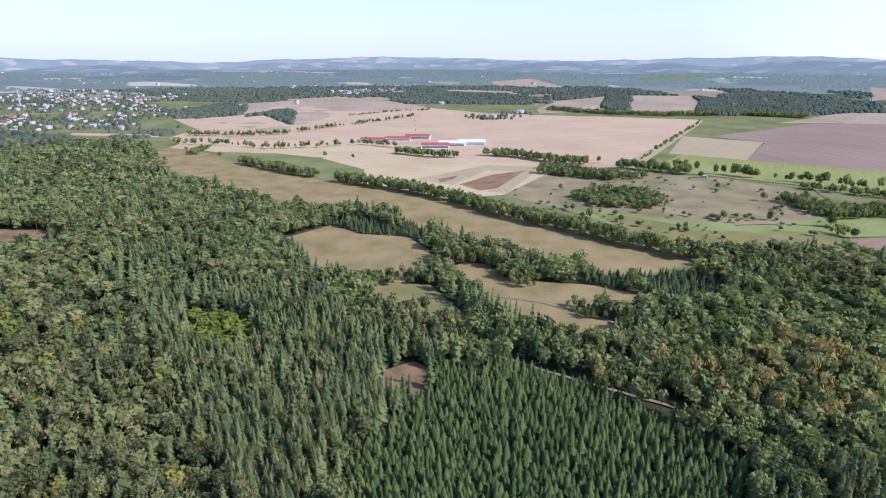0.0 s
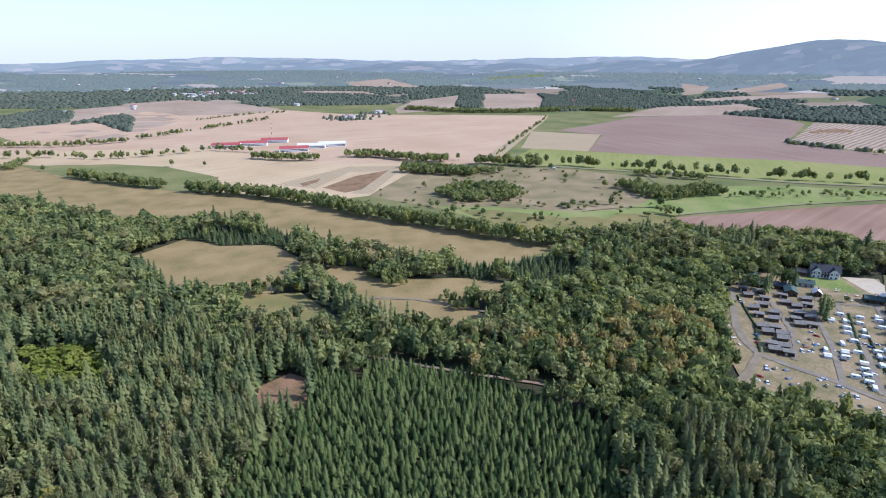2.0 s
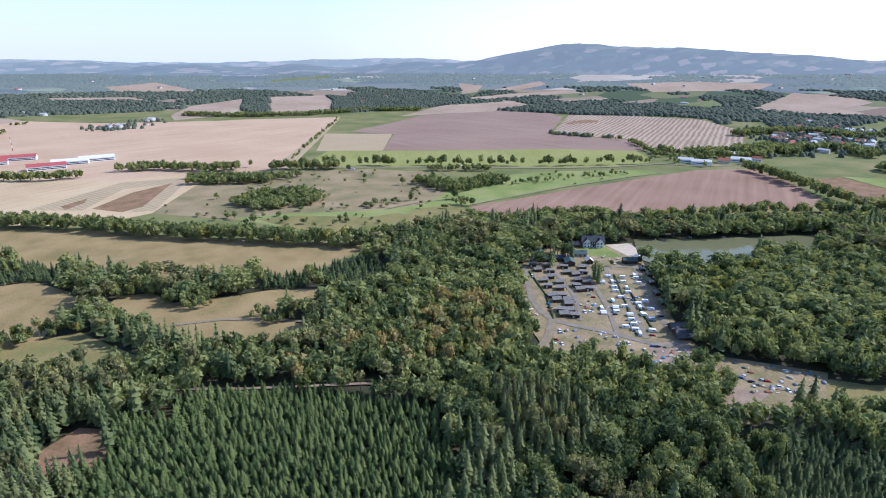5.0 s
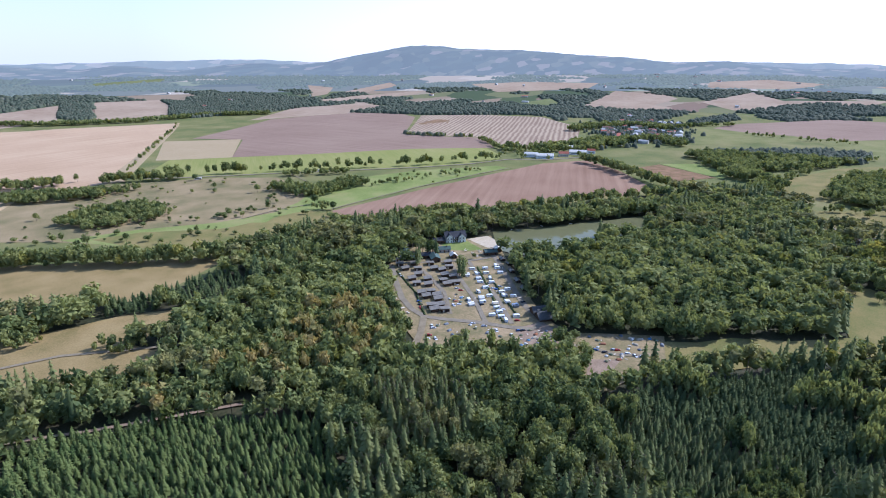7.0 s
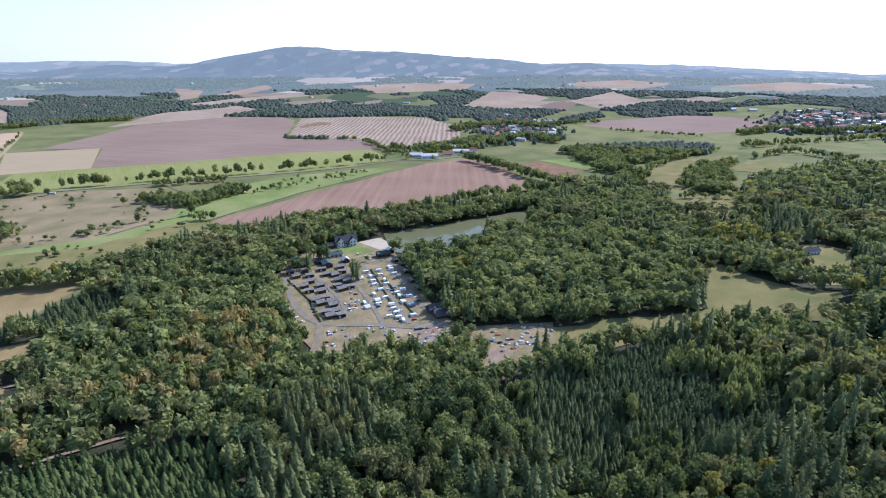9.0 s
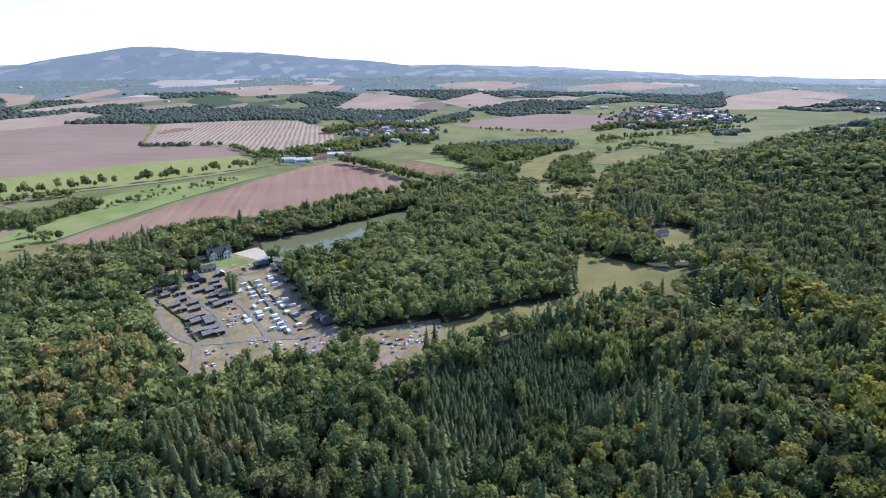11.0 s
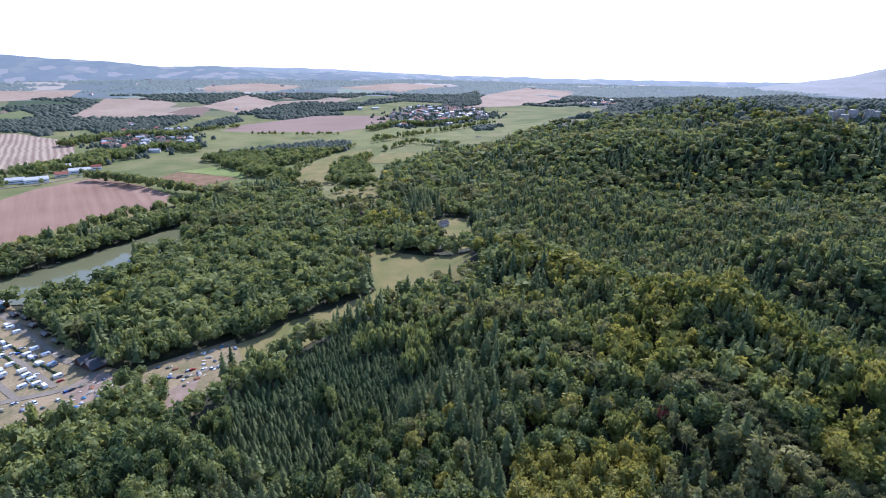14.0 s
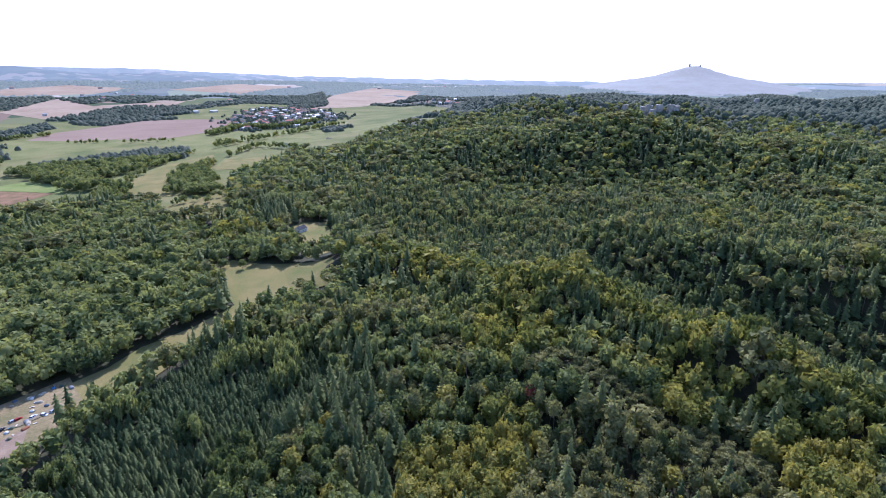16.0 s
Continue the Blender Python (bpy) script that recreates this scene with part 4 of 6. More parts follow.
# templates by kind and closeness: 0 near, 1 middle, 2 far
TREES = {
    "spruce": [[conifer(50, 6, rng.uniform(0.75, 1.25)) for i in range(12)], [conifer(24, 6, rng.uniform(0.9, 1.35)) for i in range(8)], [conifer(7, 5, 1.3) for i in range(5)]],
    "broad": [[broadleaf(235, ICO1, (0.33, 0.44), 8 + i % 6, -0.75, 0.055) for i in range(14)], [broadleaf(74, ICO1, lumps=7 + i % 4, size=0.094) for i in range(14)], [broadleaf(22, ICO1, size=0.15) for i in range(10)]],
    "pine": [[broadleaf(140, ICO1, (0.21, 0.32), 7 + i % 5, -0.6, 0.065) for i in range(10)], [broadleaf(56, ICO1, (0.21, 0.3), 8, size=0.1) for i in range(8)], [broadleaf(20, ICO1, (0.24, 0.28), size=0.14) for i in range(6)]],
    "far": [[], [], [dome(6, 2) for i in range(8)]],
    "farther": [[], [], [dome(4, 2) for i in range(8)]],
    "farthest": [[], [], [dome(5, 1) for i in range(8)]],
}
TREES["young"] = [[conifer(40, 6, rng.uniform(0.95, 1.5)) for i in range(12)], [conifer(24, 6, 1.25) for i in range(6)], [conifer(7, 5, 1.4) for i in range(5)]]
TREES["beech"] = TREES["autumn"] = TREES["lime"] = TREES["broad"]
STEM = {"spruce": stem(0.9, 0.012), "young": stem(0.85, 0.013), "broad": stem(0.7, 0.018), "pine": stem(0.92, 0.011)}
STEM["beech"] = STEM["autumn"] = STEM["lime"] = STEM["broad"]


class Wood:
    """Trees of one kind gathered into one mesh."""

    def __init__(self):
        self.v, self.f, self.m, self.t, self.n = [], [], [], [], 0

    def add(self, shape, x, y, z, h, w, turn, tint, slot=0):
        V, F = shape
        c, s = math.cos(turn) * w, math.sin(turn) * w
        q = np.empty_like(V)
        q[:, 0] = V[:, 0] * c - V[:, 1] * s + x
        q[:, 1] = V[:, 0] * s + V[:, 1] * c + y
        q[:, 2] = V[:, 2] * h + z
        self.v.append(q), self.f.append(F + self.n)
        self.m.append(np.full(len(F), slot)), self.t.append(np.full(len(V), tint))
        self.n += len(V)

    def link(self, name, mats, label, category="woods"):
        if not self.v:
            return
        v, f, m, t = np.concatenate(self.v), np.concatenate(self.f), np.concatenate(self.m), np.concatenate(self.t)
        me = bpy.data.meshes.new(name)
        me.vertices.add(len(v)), me.loops.add(3 * len(f)), me.polygons.add(len(f))
        me.vertices.foreach_set("co", v.ravel().astype(np.float32))
        me.loops.foreach_set("vertex_index", f.ravel().astype(np.int32))
        me.polygons.foreach_set("loop_start", np.arange(0, 3 * len(f), 3, dtype=np.int32))
        for mat in mats:
            me.materials.append(mat)
        me.polygons.foreach_set("material_index", m.astype(np.int32))
        me.attributes.new("tint", "FLOAT", "POINT").data.foreach_set("value", t.astype(np.float32))
        me.update(calc_edges=True)
        me.validate()
        return tagged(new(name, me), label, category, kind="stuff")


WOODS = {}
LABELS = {
    "spruce": "dense dark green tall spruce trees", "young": "young bright green spruce plantation trees",
    "broad": "mixed broadleaf trees with full green crowns", "pine": "olive green pines with loose crowns",
    "beech": "yellowish green beech crowns on the slope", "autumn": "broadleaf trees turning ochre and brown",
    "lime": "low lime-green broadleaf thicket in the wood",
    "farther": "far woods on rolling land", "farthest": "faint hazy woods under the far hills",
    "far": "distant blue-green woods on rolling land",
}
NEAR = []          # the closest trees, each a thing of its own


def plant(kind, x, y, h, spread=1.0, lod=None, tint=None, thing=None):
    r = math.hypot(x, y)
    lod = lod if lod is not None else (0 if r < 270 else 1 if r < 800 else 2)
    z = float(ground_z(x, y)) - 0.2
    shapes = TREES[kind][lod]
    i = int(rng.integers(len(shapes)))
    tint = rng.uniform(0, 1) if tint is None else tint
    w = h * spread
    turn = rng.uniform(0, 6.28)
    if lod == 0 and thing is not False and (thing or (146 < r < 185 and -44 < math.degrees(math.atan2(x, y)) < 152 and sum(q[0] == kind for q in NEAR) < 240)):
        NEAR.append((kind, i, x, y, z, h, w, turn))
        return
    wood = WOODS.setdefault((kind, lod), Wood())
    wood.add(shapes[i], x, y, z, h, w, turn, tint)
    if lod < 2 and kind in STEM and (lod == 0 or kind == "pine"):
        wood.add(STEM[kind], x, y, z, h, h, turn, tint, 1)


HEIGHT = {"spruce": (18, 26), "darkspruce": (17, 24), "young": (6.5, 10.5), "plantation": (7.5, 10.5), "broad": (13, 20), "pine": (17, 23), "beech": (15, 21), "autumn": (14, 21), "bush": (7, 11), "youngpine": (6, 9)}
cleared = [p for c, p in FIELDS] + [ribbon(l, w + 7) for k_, w, l in ROADS]
boxes = [(min(q[0] for q in p), max(q[0] for q in p), min(q[1] for q in p), max(q[1] for q in p)) for p in cleared]


def clear(x, y):
    """Points on no field, road or water."""
    ok = np.ones(len(x), bool)
    for p, (a, b, c, d) in zip(cleared, boxes):
        m = (x > a) & (x < b) & (y > c) & (y < d) & ok
        if m.any():
            i = np.nonzero(m)[0]
            ok[i[inside(x[i], y[i], p)]] = False
    return ok


def scatter(r0, r1, gap, a0=-52, a1=160):
    """Jittered places in a ring sector round the look-out."""
    n = int(2 * r1 / gap / 0.88)
    i, j = np.meshgrid(np.arange(-n // 2, n // 2 + 1), np.arange(-n // 2, n // 2 + 1))
    x = (i + 0.5 * (j % 2)).ravel() * gap
    y = j.ravel() * gap * 0.9
    x, y = x + rng.uniform(-0.46, 0.46, len(x)) * gap, y + rng.uniform(-0.46, 0.46, len(x)) * gap
    r, a = np.hypot(x, y), np.degrees(np.arctan2(x, y))
    m = (r >= r0) & (r < r1) & (a > a0) & (a < a1)
    return x[m], y[m]


STANDS.append(("youngpine", ribbon([(300, -98), (222, -154), (150, -178), (100, -192)], 26)))
STANDS.append(("spruce", [(171, 213), (203, 185), (190, 150), (162, 143), (150, 165)]))
STANDS.append(("beech", [(190, -53), (202, -75), (197, -114), (184, -110), (167, -73), (173, -47)]))
STANDS.append(("broad", [(225, 225), (292, 150), (272, 115), (200, 100)]))
STANDS.append(("darkspruce", [(500, -140), (640, -190), (640, -330), (520, -520), (380, -600), (250, -480), (300, -300)]))
STANDS.append(("beech", ribbon([(470, -100), (302, -203), (196, -240), (80, -292)], 24)))
for c_, run_ in (((189, -84), 30), ((118, -205), 34), ((195, -200), 30), ((300, -150), 46), ((480, -520), 40)):
    STANDS.append(("beech", ribbon([(c_[0] - run_, c_[1] + 0.6 * run_), c_, (c_[0] + run_ * 0.7, c_[1] - run_)], run_ * 0.85)))


def kind_at(x, y):
    kinds = np.full(len(x), "mixed", dtype=object)
    for k_, p in STANDS:
        kinds[inside(x, y, p)] = k_
    return kinds


def patch(x, y, size, off=0.0):
    return noise.noise((x / size + off, y / size - off, off * 3.1))


TALL, YOUNG = ("spruce", "darkspruce"), ("young", "plantation", "youngpine")
for r0, r1, gap, only in ((0, 105, 6.5, ()), (0, 105, 5.0, TALL), (0, 105, 4.6, YOUNG), (105, 230, 6.2, ()), (105, 230, 4.3, TALL), (105, 230, 3.3, YOUNG),
                          (230, 400, 6.8, ()), (230, 400, 4.6, TALL), (230, 400, 3.6, YOUNG), (400, 930, 9.4, ()), (400, 930, 7.6, TALL), (400, 930, 5.6, YOUNG),
                          (930, 1600, 10.8, None), (1300, 3000, 21.0, None)):
    X, Y = scatter(r0, r1, gap) if r0 else scatter(r0, r1, gap, -181, 181)
    keep = inside(X, Y, WOODS_EDGE)
    X, Y = X[keep], Y[keep]
    keep = clear(X, Y)
    X, Y = X[keep], Y[keep]
    for x, y, kd in zip(X, Y, kind_at(X, Y)):
        u = rng.random()
        if only is not None and (kd in only if only else kd not in TALL + YOUNG) is False:
            continue
        share = (math.hypot(x, y) - 1300) / 300
        if r0 == 930 and share > u:
            continue
        if r0 >= 1300:
            if share < u:
                continue
            q = patch(x, y, 160, 1.0)
            h = rng.uniform(14, 21)
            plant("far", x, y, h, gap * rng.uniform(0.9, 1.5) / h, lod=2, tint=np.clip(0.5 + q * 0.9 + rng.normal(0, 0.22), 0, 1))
            continue
        if kd == "mixed":
            q = patch(x, y, 75) + 0.6 * patch(x, y, 25, 4.2)
            kd = "spruce" if q > 0.26 else "pine" if q < -0.36 else "broad"
            hill = x > 60 and y < 60
            if u < 0.22:
                kd = ("spruce", "pine", "broad", "beech" if hill else "broad")[int(rng.integers(4))]
            elif kd == "broad" and hill and patch(x, y, 110, 7.7) > 0.46:
                kd = "beech"
        elif kd in ("broad", "autumn") and u < 0.012:
            kd = "beech"
        elif kd == "beech" and u < 0.07:
            kd = "broad"
        elif kd == "darkspruce" and u < 0.5:
            kd = ("broad", "pine", "broad", "broad")[int(u * 8)]
        elif kd == "plantation" and patch(x, y, 30, 3.3) > 0.38:
            kd = "broad"
        elif kd == "autumn" and u < 0.66:
            kd = "broad"
        elif kd == "pine" and u < 0.42:
            kd = ("spruce", "spruce", "spruce", "spruce", "broad", "spruce", "beech")[int(rng.integers(7))]
        elif kd == "spruce" and u < 0.3:
            kd = ("broad", "pine", "spruce", "pine")[int(u * 13)]
        lo, hi = HEIGHT[kd]
        h = rng.uniform(lo, hi) * rng.uniform(0.85, 1.12) * (1 + 0.15 * patch(x, y, 90, 9.0))
        dark = rng.uniform(0, 0.45) if kd in ("plantation", "darkspruce") else None
        crown_up = 1.3 if kd == "plantation" else 1.0
        kd = {"darkspruce": "spruce", "plantation": "spruce", "bush": "lime", "youngpine": "pine"}.get(kd, kd)
        size = float(np.clip(rng.lognormal(0, 0.24), 0.6, 1.7))
        if kd in ("broad", "beech", "autumn", "pine", "lime"):
            width = (0.9 if kd == "pine" else 0.66) * gap / 0.33 * size
            h *= 0.82 + 0.18 * size
            crown = width / h
        else:
            crown = (1.15 if kd == "spruce" and h < 15 else 0.92 if kd == "spruce" else 1.05) * rng.uniform(0.85, 1.2) * (1.0 if gap < 7.7 else gap / 8.0) * (1.12 if kd == "young" else 1.0)
            crown *= 1.25 if gap > 6 else 1.0
        plant(kd, x, y, h, crown * crown_up, lod=None if r0 else 1, tint=dark)

# the wood goes on behind the look-out
X, Y = scatter(105, 420, 8.5, -181, 181)
A_ = np.degrees(np.arctan2(X, Y))
for x, y in zip(X[(A_ < -52) | (A_ > 160)], Y[(A_ < -52) | (A_ > 160)]):
    plant("broad" if patch(x, y, 60) < 0.2 else "spruce", x, y, rng.uniform(12, 19), 1.05, lod=2)

for width, gap, height, line in BELTS:
    for (xa, ya), (xb, yb) in zip(line, line[1:]):
        run = math.hypot(xb - xa, yb - ya)
        for i in range(max(1, int(run / gap * (1 if width < 5 else (1.7 if width < 15 else 2.3) * max(1, width / 8))))):
            u, o = rng.random(), rng.uniform(-0.5, 0.5) * width
            x, y = xa + (xb - xa) * u - (yb - ya) / run * o, ya + (yb - ya) * u + (xb - xa) / run * o
            u = rng.random()
            plant("broad" if u > 0.06 else "beech", x, y, height * rng.uniform(0.65, 1.3), rng.uniform(0.62, 1.0) if width > 5 else rng.uniform(0.4, 0.75), lod=1 if math.hypot(x, y) < 1100 else 2)
for gap, height, outline in COPSES:
    p = np.array(outline)
    for i in range(int((np.ptp(p[:, 0]) * np.ptp(p[:, 1])) / gap ** 2 * (1.3 if gap > 12 else 2.0))):
        x, y = rng.uniform(p[:, 0].min(), p[:, 0].max()), rng.uniform(p[:, 1].min(), p[:, 1].max())
        if inside(np.array([x]), np.array([y]), outline)[0]:
            away = math.hypot(x, y) > 1250
            h = height * rng.uniform(0.7, 1.15) * (0.7 if away else 0.9)
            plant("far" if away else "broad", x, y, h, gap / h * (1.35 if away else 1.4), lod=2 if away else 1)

# ochre avenue beside the ploughed field
for (xa, ya), (xb, yb) in zip([(972, 494), (951, 429), (888, 351)], [(951, 429), (888, 351), (846, 285)]):
    for i in range(9):
        u = (i + rng.uniform(0.2, 0.8)) / 9
        plant("autumn" if rng.random() < 0.75 else "broad", xa + (xb - xa) * u, ya + (yb - ya) * u, rng.uniform(14, 19), rng.uniform(0.6, 0.85), lod=1)

# low scrub on the heath and along its grass strips
for i in range(420):
    x, y = rng.uniform(80, 830), rng.uniform(480, 980)
    on_heath = any(inside(np.array([x]), np.array([y]), p_)[0] for c_, p_ in FIELDS[9:13])
    if on_heath and patch(x, y, 45, 8.0) > 0.0:
        plant("broad", x, y, rng.uniform(2.5, 7), rng.uniform(1.1, 1.9), lod=1)

# far woods on the rising land
far_open = [p for c, p in FIELDS] + [p for n_, p in VILLAGES]
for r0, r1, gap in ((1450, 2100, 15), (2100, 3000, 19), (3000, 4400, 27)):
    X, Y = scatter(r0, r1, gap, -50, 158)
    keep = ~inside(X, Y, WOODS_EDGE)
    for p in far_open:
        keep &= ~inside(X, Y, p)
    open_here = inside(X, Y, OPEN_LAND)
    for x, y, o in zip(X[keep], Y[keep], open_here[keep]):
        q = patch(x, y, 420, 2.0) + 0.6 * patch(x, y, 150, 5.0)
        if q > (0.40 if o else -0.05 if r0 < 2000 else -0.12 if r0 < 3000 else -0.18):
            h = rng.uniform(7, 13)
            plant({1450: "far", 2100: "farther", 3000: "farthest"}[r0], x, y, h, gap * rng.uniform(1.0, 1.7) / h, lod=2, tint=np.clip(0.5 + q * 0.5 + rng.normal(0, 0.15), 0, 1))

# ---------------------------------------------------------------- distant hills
# haze colours, paler with distance, that the ranges give off as emission
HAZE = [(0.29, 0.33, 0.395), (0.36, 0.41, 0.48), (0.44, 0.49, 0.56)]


def hills(r, depth, bumps, haze, a0=-60, a1=165, rough=1.0, seed=0.0):
    """One range of hills far off: bumps are (bearing, half width in degrees, height)."""
    A = np.radians(np.arange(a0, a1, 0.25))
    rows_ = np.array([-1.0, -0.75, -0.5, -0.3, -0.15, 0, 0.3])
    V = []
    for q in rows_:
        d = r + q * depth
        x, y = d * np.sin(A), d * np.cos(A)
        deg = np.degrees(A)
        top = sum(h * np.exp(-((deg - c) / w) ** 2) for c, w, h in bumps)
        top = top + rough * np.array([13 * noise.noise((p * 0.22, seed, 0)) + 7 * noise.noise((p * 0.7, seed, 4)) + 2.0 * noise.noise((p * 2.2, seed, q)) for p in deg])
        shape = np.cos(min(1, abs(q)) * math.pi / 2) ** 1.3
        lumps = np.array([noise.noise((a_ / 160, b_ / 160, seed)) for a_, b_ in zip(x, y)]) * 7 * (0.15 + abs(q))
        V.append(np.stack([x, y, ground_z(x, y) - 4 + np.maximum(top, 0) * shape + lumps * rough * (abs(q) < 1)], 1))
    m = len(A)
    V = np.concatenate(V)
    F = [(i * m + j, i * m + j + 1, (i + 1) * m + j + 1, (i + 1) * m + j) for i in range(len(rows_) - 1) for j in range(m - 1)]
    # half-strength emission puts the haze onto the slopes themselves
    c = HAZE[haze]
    mat = patchwork("haze_glow_hills", (*c, 0.50), WOODED, (95, 60))
    tagged(new("backdrop", mesh_from("backdrop", V, F, [mat], sharp=False)), "wooded hills on the horizon with blue haze glow", "hills", kind="structure")


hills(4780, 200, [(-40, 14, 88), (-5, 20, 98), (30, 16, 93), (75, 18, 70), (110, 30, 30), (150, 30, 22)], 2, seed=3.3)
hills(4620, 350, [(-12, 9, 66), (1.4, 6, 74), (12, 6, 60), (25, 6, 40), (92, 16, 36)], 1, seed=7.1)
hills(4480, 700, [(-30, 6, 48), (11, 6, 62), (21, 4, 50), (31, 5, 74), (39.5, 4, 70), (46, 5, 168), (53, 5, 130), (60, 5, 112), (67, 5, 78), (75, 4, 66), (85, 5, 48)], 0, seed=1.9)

# ---------------------------------------------------------------- building blocks


def box(bm, c, s, turn=0.0, bevel=0.0):
    """A box of size s, its base centre at c."""
    r = bmesh.ops.create_cube(bm, size=1, matrix=pose(c[0], c[1], c[2] + s[2] / 2, 0, 0, turn) @ Matrix.Diagonal((*s, 1)))
    if bevel:
        edges = list({e for v in r["verts"] for e in v.link_edges})
        bmesh.ops.bevel(bm, geom=edges, offset=bevel, segments=2, affect="EDGES", profile=0.6)


def prism(bm, outline, y0, y1, z0=0.0):
    """An outline in x and z, drawn out along y."""
    a = [bm.verts.new((x, y0, z + z0)) for x, z in outline]
    b = [bm.verts.new((x, y1, z + z0)) for x, z in outline]
    bm.faces.new(a), bm.faces.new(b[::-1])
    for i in range(len(a)):
        j = (i + 1) % len(a)
        bm.faces.new((a[j], a[i], b[i], b[j]))
    bmesh.ops.recalc_face_normals(bm, faces=bm.faces[:])


def part(name, bm, material, parent, label=""):
    me = bpy.data.meshes.new(name)
    bm.to_mesh(me)
    bm.free()
    me.materials.append(material)
    ob = new(name, me)
    ob.parent = parent
    return tagged(ob, label)


def boxes_part(name, specs, material, parent, label="", bevel=0.0):
    bm = bmesh.new()
    for s in specs:
        box(bm, s[:3], s[3:6], s[6] if len(s) > 6 else 0, bevel)
    return part(name, bm, material, parent, label)


def thing(name, label, category, group=""):
    return tagged(new(name), label, category, group)


def at(x, y, turn=0.0, lift=0.12):
    return pose(x, y, float(ground_z(x, y)) + lift + 2.0 * float(smooth(math.hypot(x, y), 1500, 2800)), 0, 0, turn)


def gable_roof(bm, w, l, rise, z0, over=0.4, thick=0.18):
    """A gable roof, ridge along y, as two sloping slabs."""
    e, t = w / 2 + over, thick
    drop = over * rise / (w / 2)
    prism(bm, [(-e, -drop), (0, rise), (e, -drop), (e, -drop + t), (0, rise + t * 1.3), (-e, -drop + t)], -l / 2 - over, l / 2 + over, z0)


def house(w, l, eaves, rise, wall_mat, roof_mat, label, name="house", windows=True, group=""):
    h = thing(name, label, "house", group)
    bm = bmesh.new()
    prism(bm, [(-w / 2, -0.5), (w / 2, -0.5), (w / 2, eaves), (0, eaves + rise), (-w / 2, eaves)], -l / 2, l / 2)
    part("wall", bm, MAT[wall_mat], h)
    bm = bmesh.new()
    gable_roof(bm, w, l, rise, eaves)
    part("roof", bm, MAT[roof_mat], h)
    boxes_part("chimney", [(w * 0.12, l * 0.2, eaves + rise * 0.5, 0.6, 0.6, rise * 0.5 + 0.9)], MAT["brownroof"], h)
    if windows:
        n = max(2, int(l / 3.2))
        for side in (-1, 1):
            for i in range(n):
                y = (i + 0.5) / n * l - l / 2
                for z in ([0.9] if eaves < 4.2 else [0.9, 3.7]):
                    boxes_part("window", [(side * w / 2, y, z, 0.12, 1.1, 1.3)], MAT["pane"], h)
            for z in ([0.9] if eaves < 4.2 else [0.9, 3.7]):
                for x in (-w / 4, w / 4):
                    boxes_part("window", [(x, side * l / 2, z, 1.1, 0.12, 1.3)], MAT["pane"], h)
        boxes_part("door", [(w / 2, 0.2, 0, 0.14, 1.0, 2.1)], MAT["timber"], h)
    return h


# ---------------------------------------------------------------- the closest trees, one by one
NAMES = {"spruce": "spruce_tree", "young": "young_spruce_tree", "broad": "broadleaf_tree", "pine": "pine_tree", "beech": "beech_tree", "autumn": "autumn_tree", "lime": "thicket_tree"}
TLABEL = {
    "spruce": "tall dark green spruce in the dense wood", "young": "young bright green spruce in a plantation",
    "broad": "green broadleaf tree with a full rounded crown", "pine": "olive green pine with a loose crown",
    "beech": "yellowish green beech with a broad crown", "autumn": "broadleaf tree turning ochre and brown", "lime": "lime-green broadleaf tree in a thicket",
}
CROWNS = {}


def tree_meshes(kind, i):
    if (kind, i) not in CROWNS:
        v, f = TREES[kind][0][i]
        sv, sf = STEM[kind]
        CROWNS[kind, i] = (mesh_from("crown", v, f, [MAT[kind]], tint=np.full(len(v), rng.uniform(0.3, 0.9))),
                           mesh_from("trunk", sv, sf, [MAT["bark"]], sharp=False))
    return CROWNS[kind, i]


def tree_thing(kind, i, x, y, z, h, w, turn, group="trees of the wood", label=""):
    t = thing(NAMES[kind], label or TLABEL[kind], "tree", group)
    t.matrix_basis = Matrix.LocRotScale((x, y, z), Euler((0, 0, turn)), (w, w, h))
    crown, trunk = tree_meshes(kind, i)
    new("crown", crown).parent = t
    new("trunk", trunk).parent = t
    return t


for row in NEAR:
    tree_thing(*row)


def lone(kind, x, y, h, spread, label, group):
    shapes = TREES[kind][0]
    tree_thing(kind, int(rng.integers(len(shapes))), x, y, float(ground_z(x, y)) - 0.1, h, h * spread, rng.uniform(0, 6.28), group, label)


for x, y in LONE_TREES:
    lone("broad", x, y, rng.uniform(9, 16), rng.uniform(0.8, 1.25), "solitary round green tree in open land", "lone trees")
for x, y in BUSHES:
    for j in range(int(rng.integers(1, 4))):
        lone("broad", x + rng.normal(0, 7) * j, y + rng.normal(0, 7) * j, rng.uniform(3.5, 8), rng.uniform(1.2, 1.9), "low rounded green shrub on the heath", "shrubs")
for kd, h, (x, y) in CAMP_TREES:
    lone(kd, x, y, h * rng.uniform(0.9, 1.15), 1.0 if kd == "spruce" else rng.uniform(0.9, 1.3), TLABEL[kd].replace("in the dense wood", "between the camp huts"), "camp trees")

# one red maple in the mixed wood
TREES["redleaf"], STEM["redleaf"], NAMES["redleaf"] = TREES["broad"], STEM["broad"], "maple_tree"
lone("redleaf", RED_TREE[0], RED_TREE[1], 17, 0.95, "maple with dark red autumn leaves in the wood", "trees of the wood")

# ---------------------------------------------------------------- the camp
(ax0, ay0), (ax1, ay1) = ROADS[6][2][0], ROADS[6][2][-1]
LANE = math.degrees(math.atan2(ay1 - ay0, ax1 - ax0))      # direction of the camp lanes


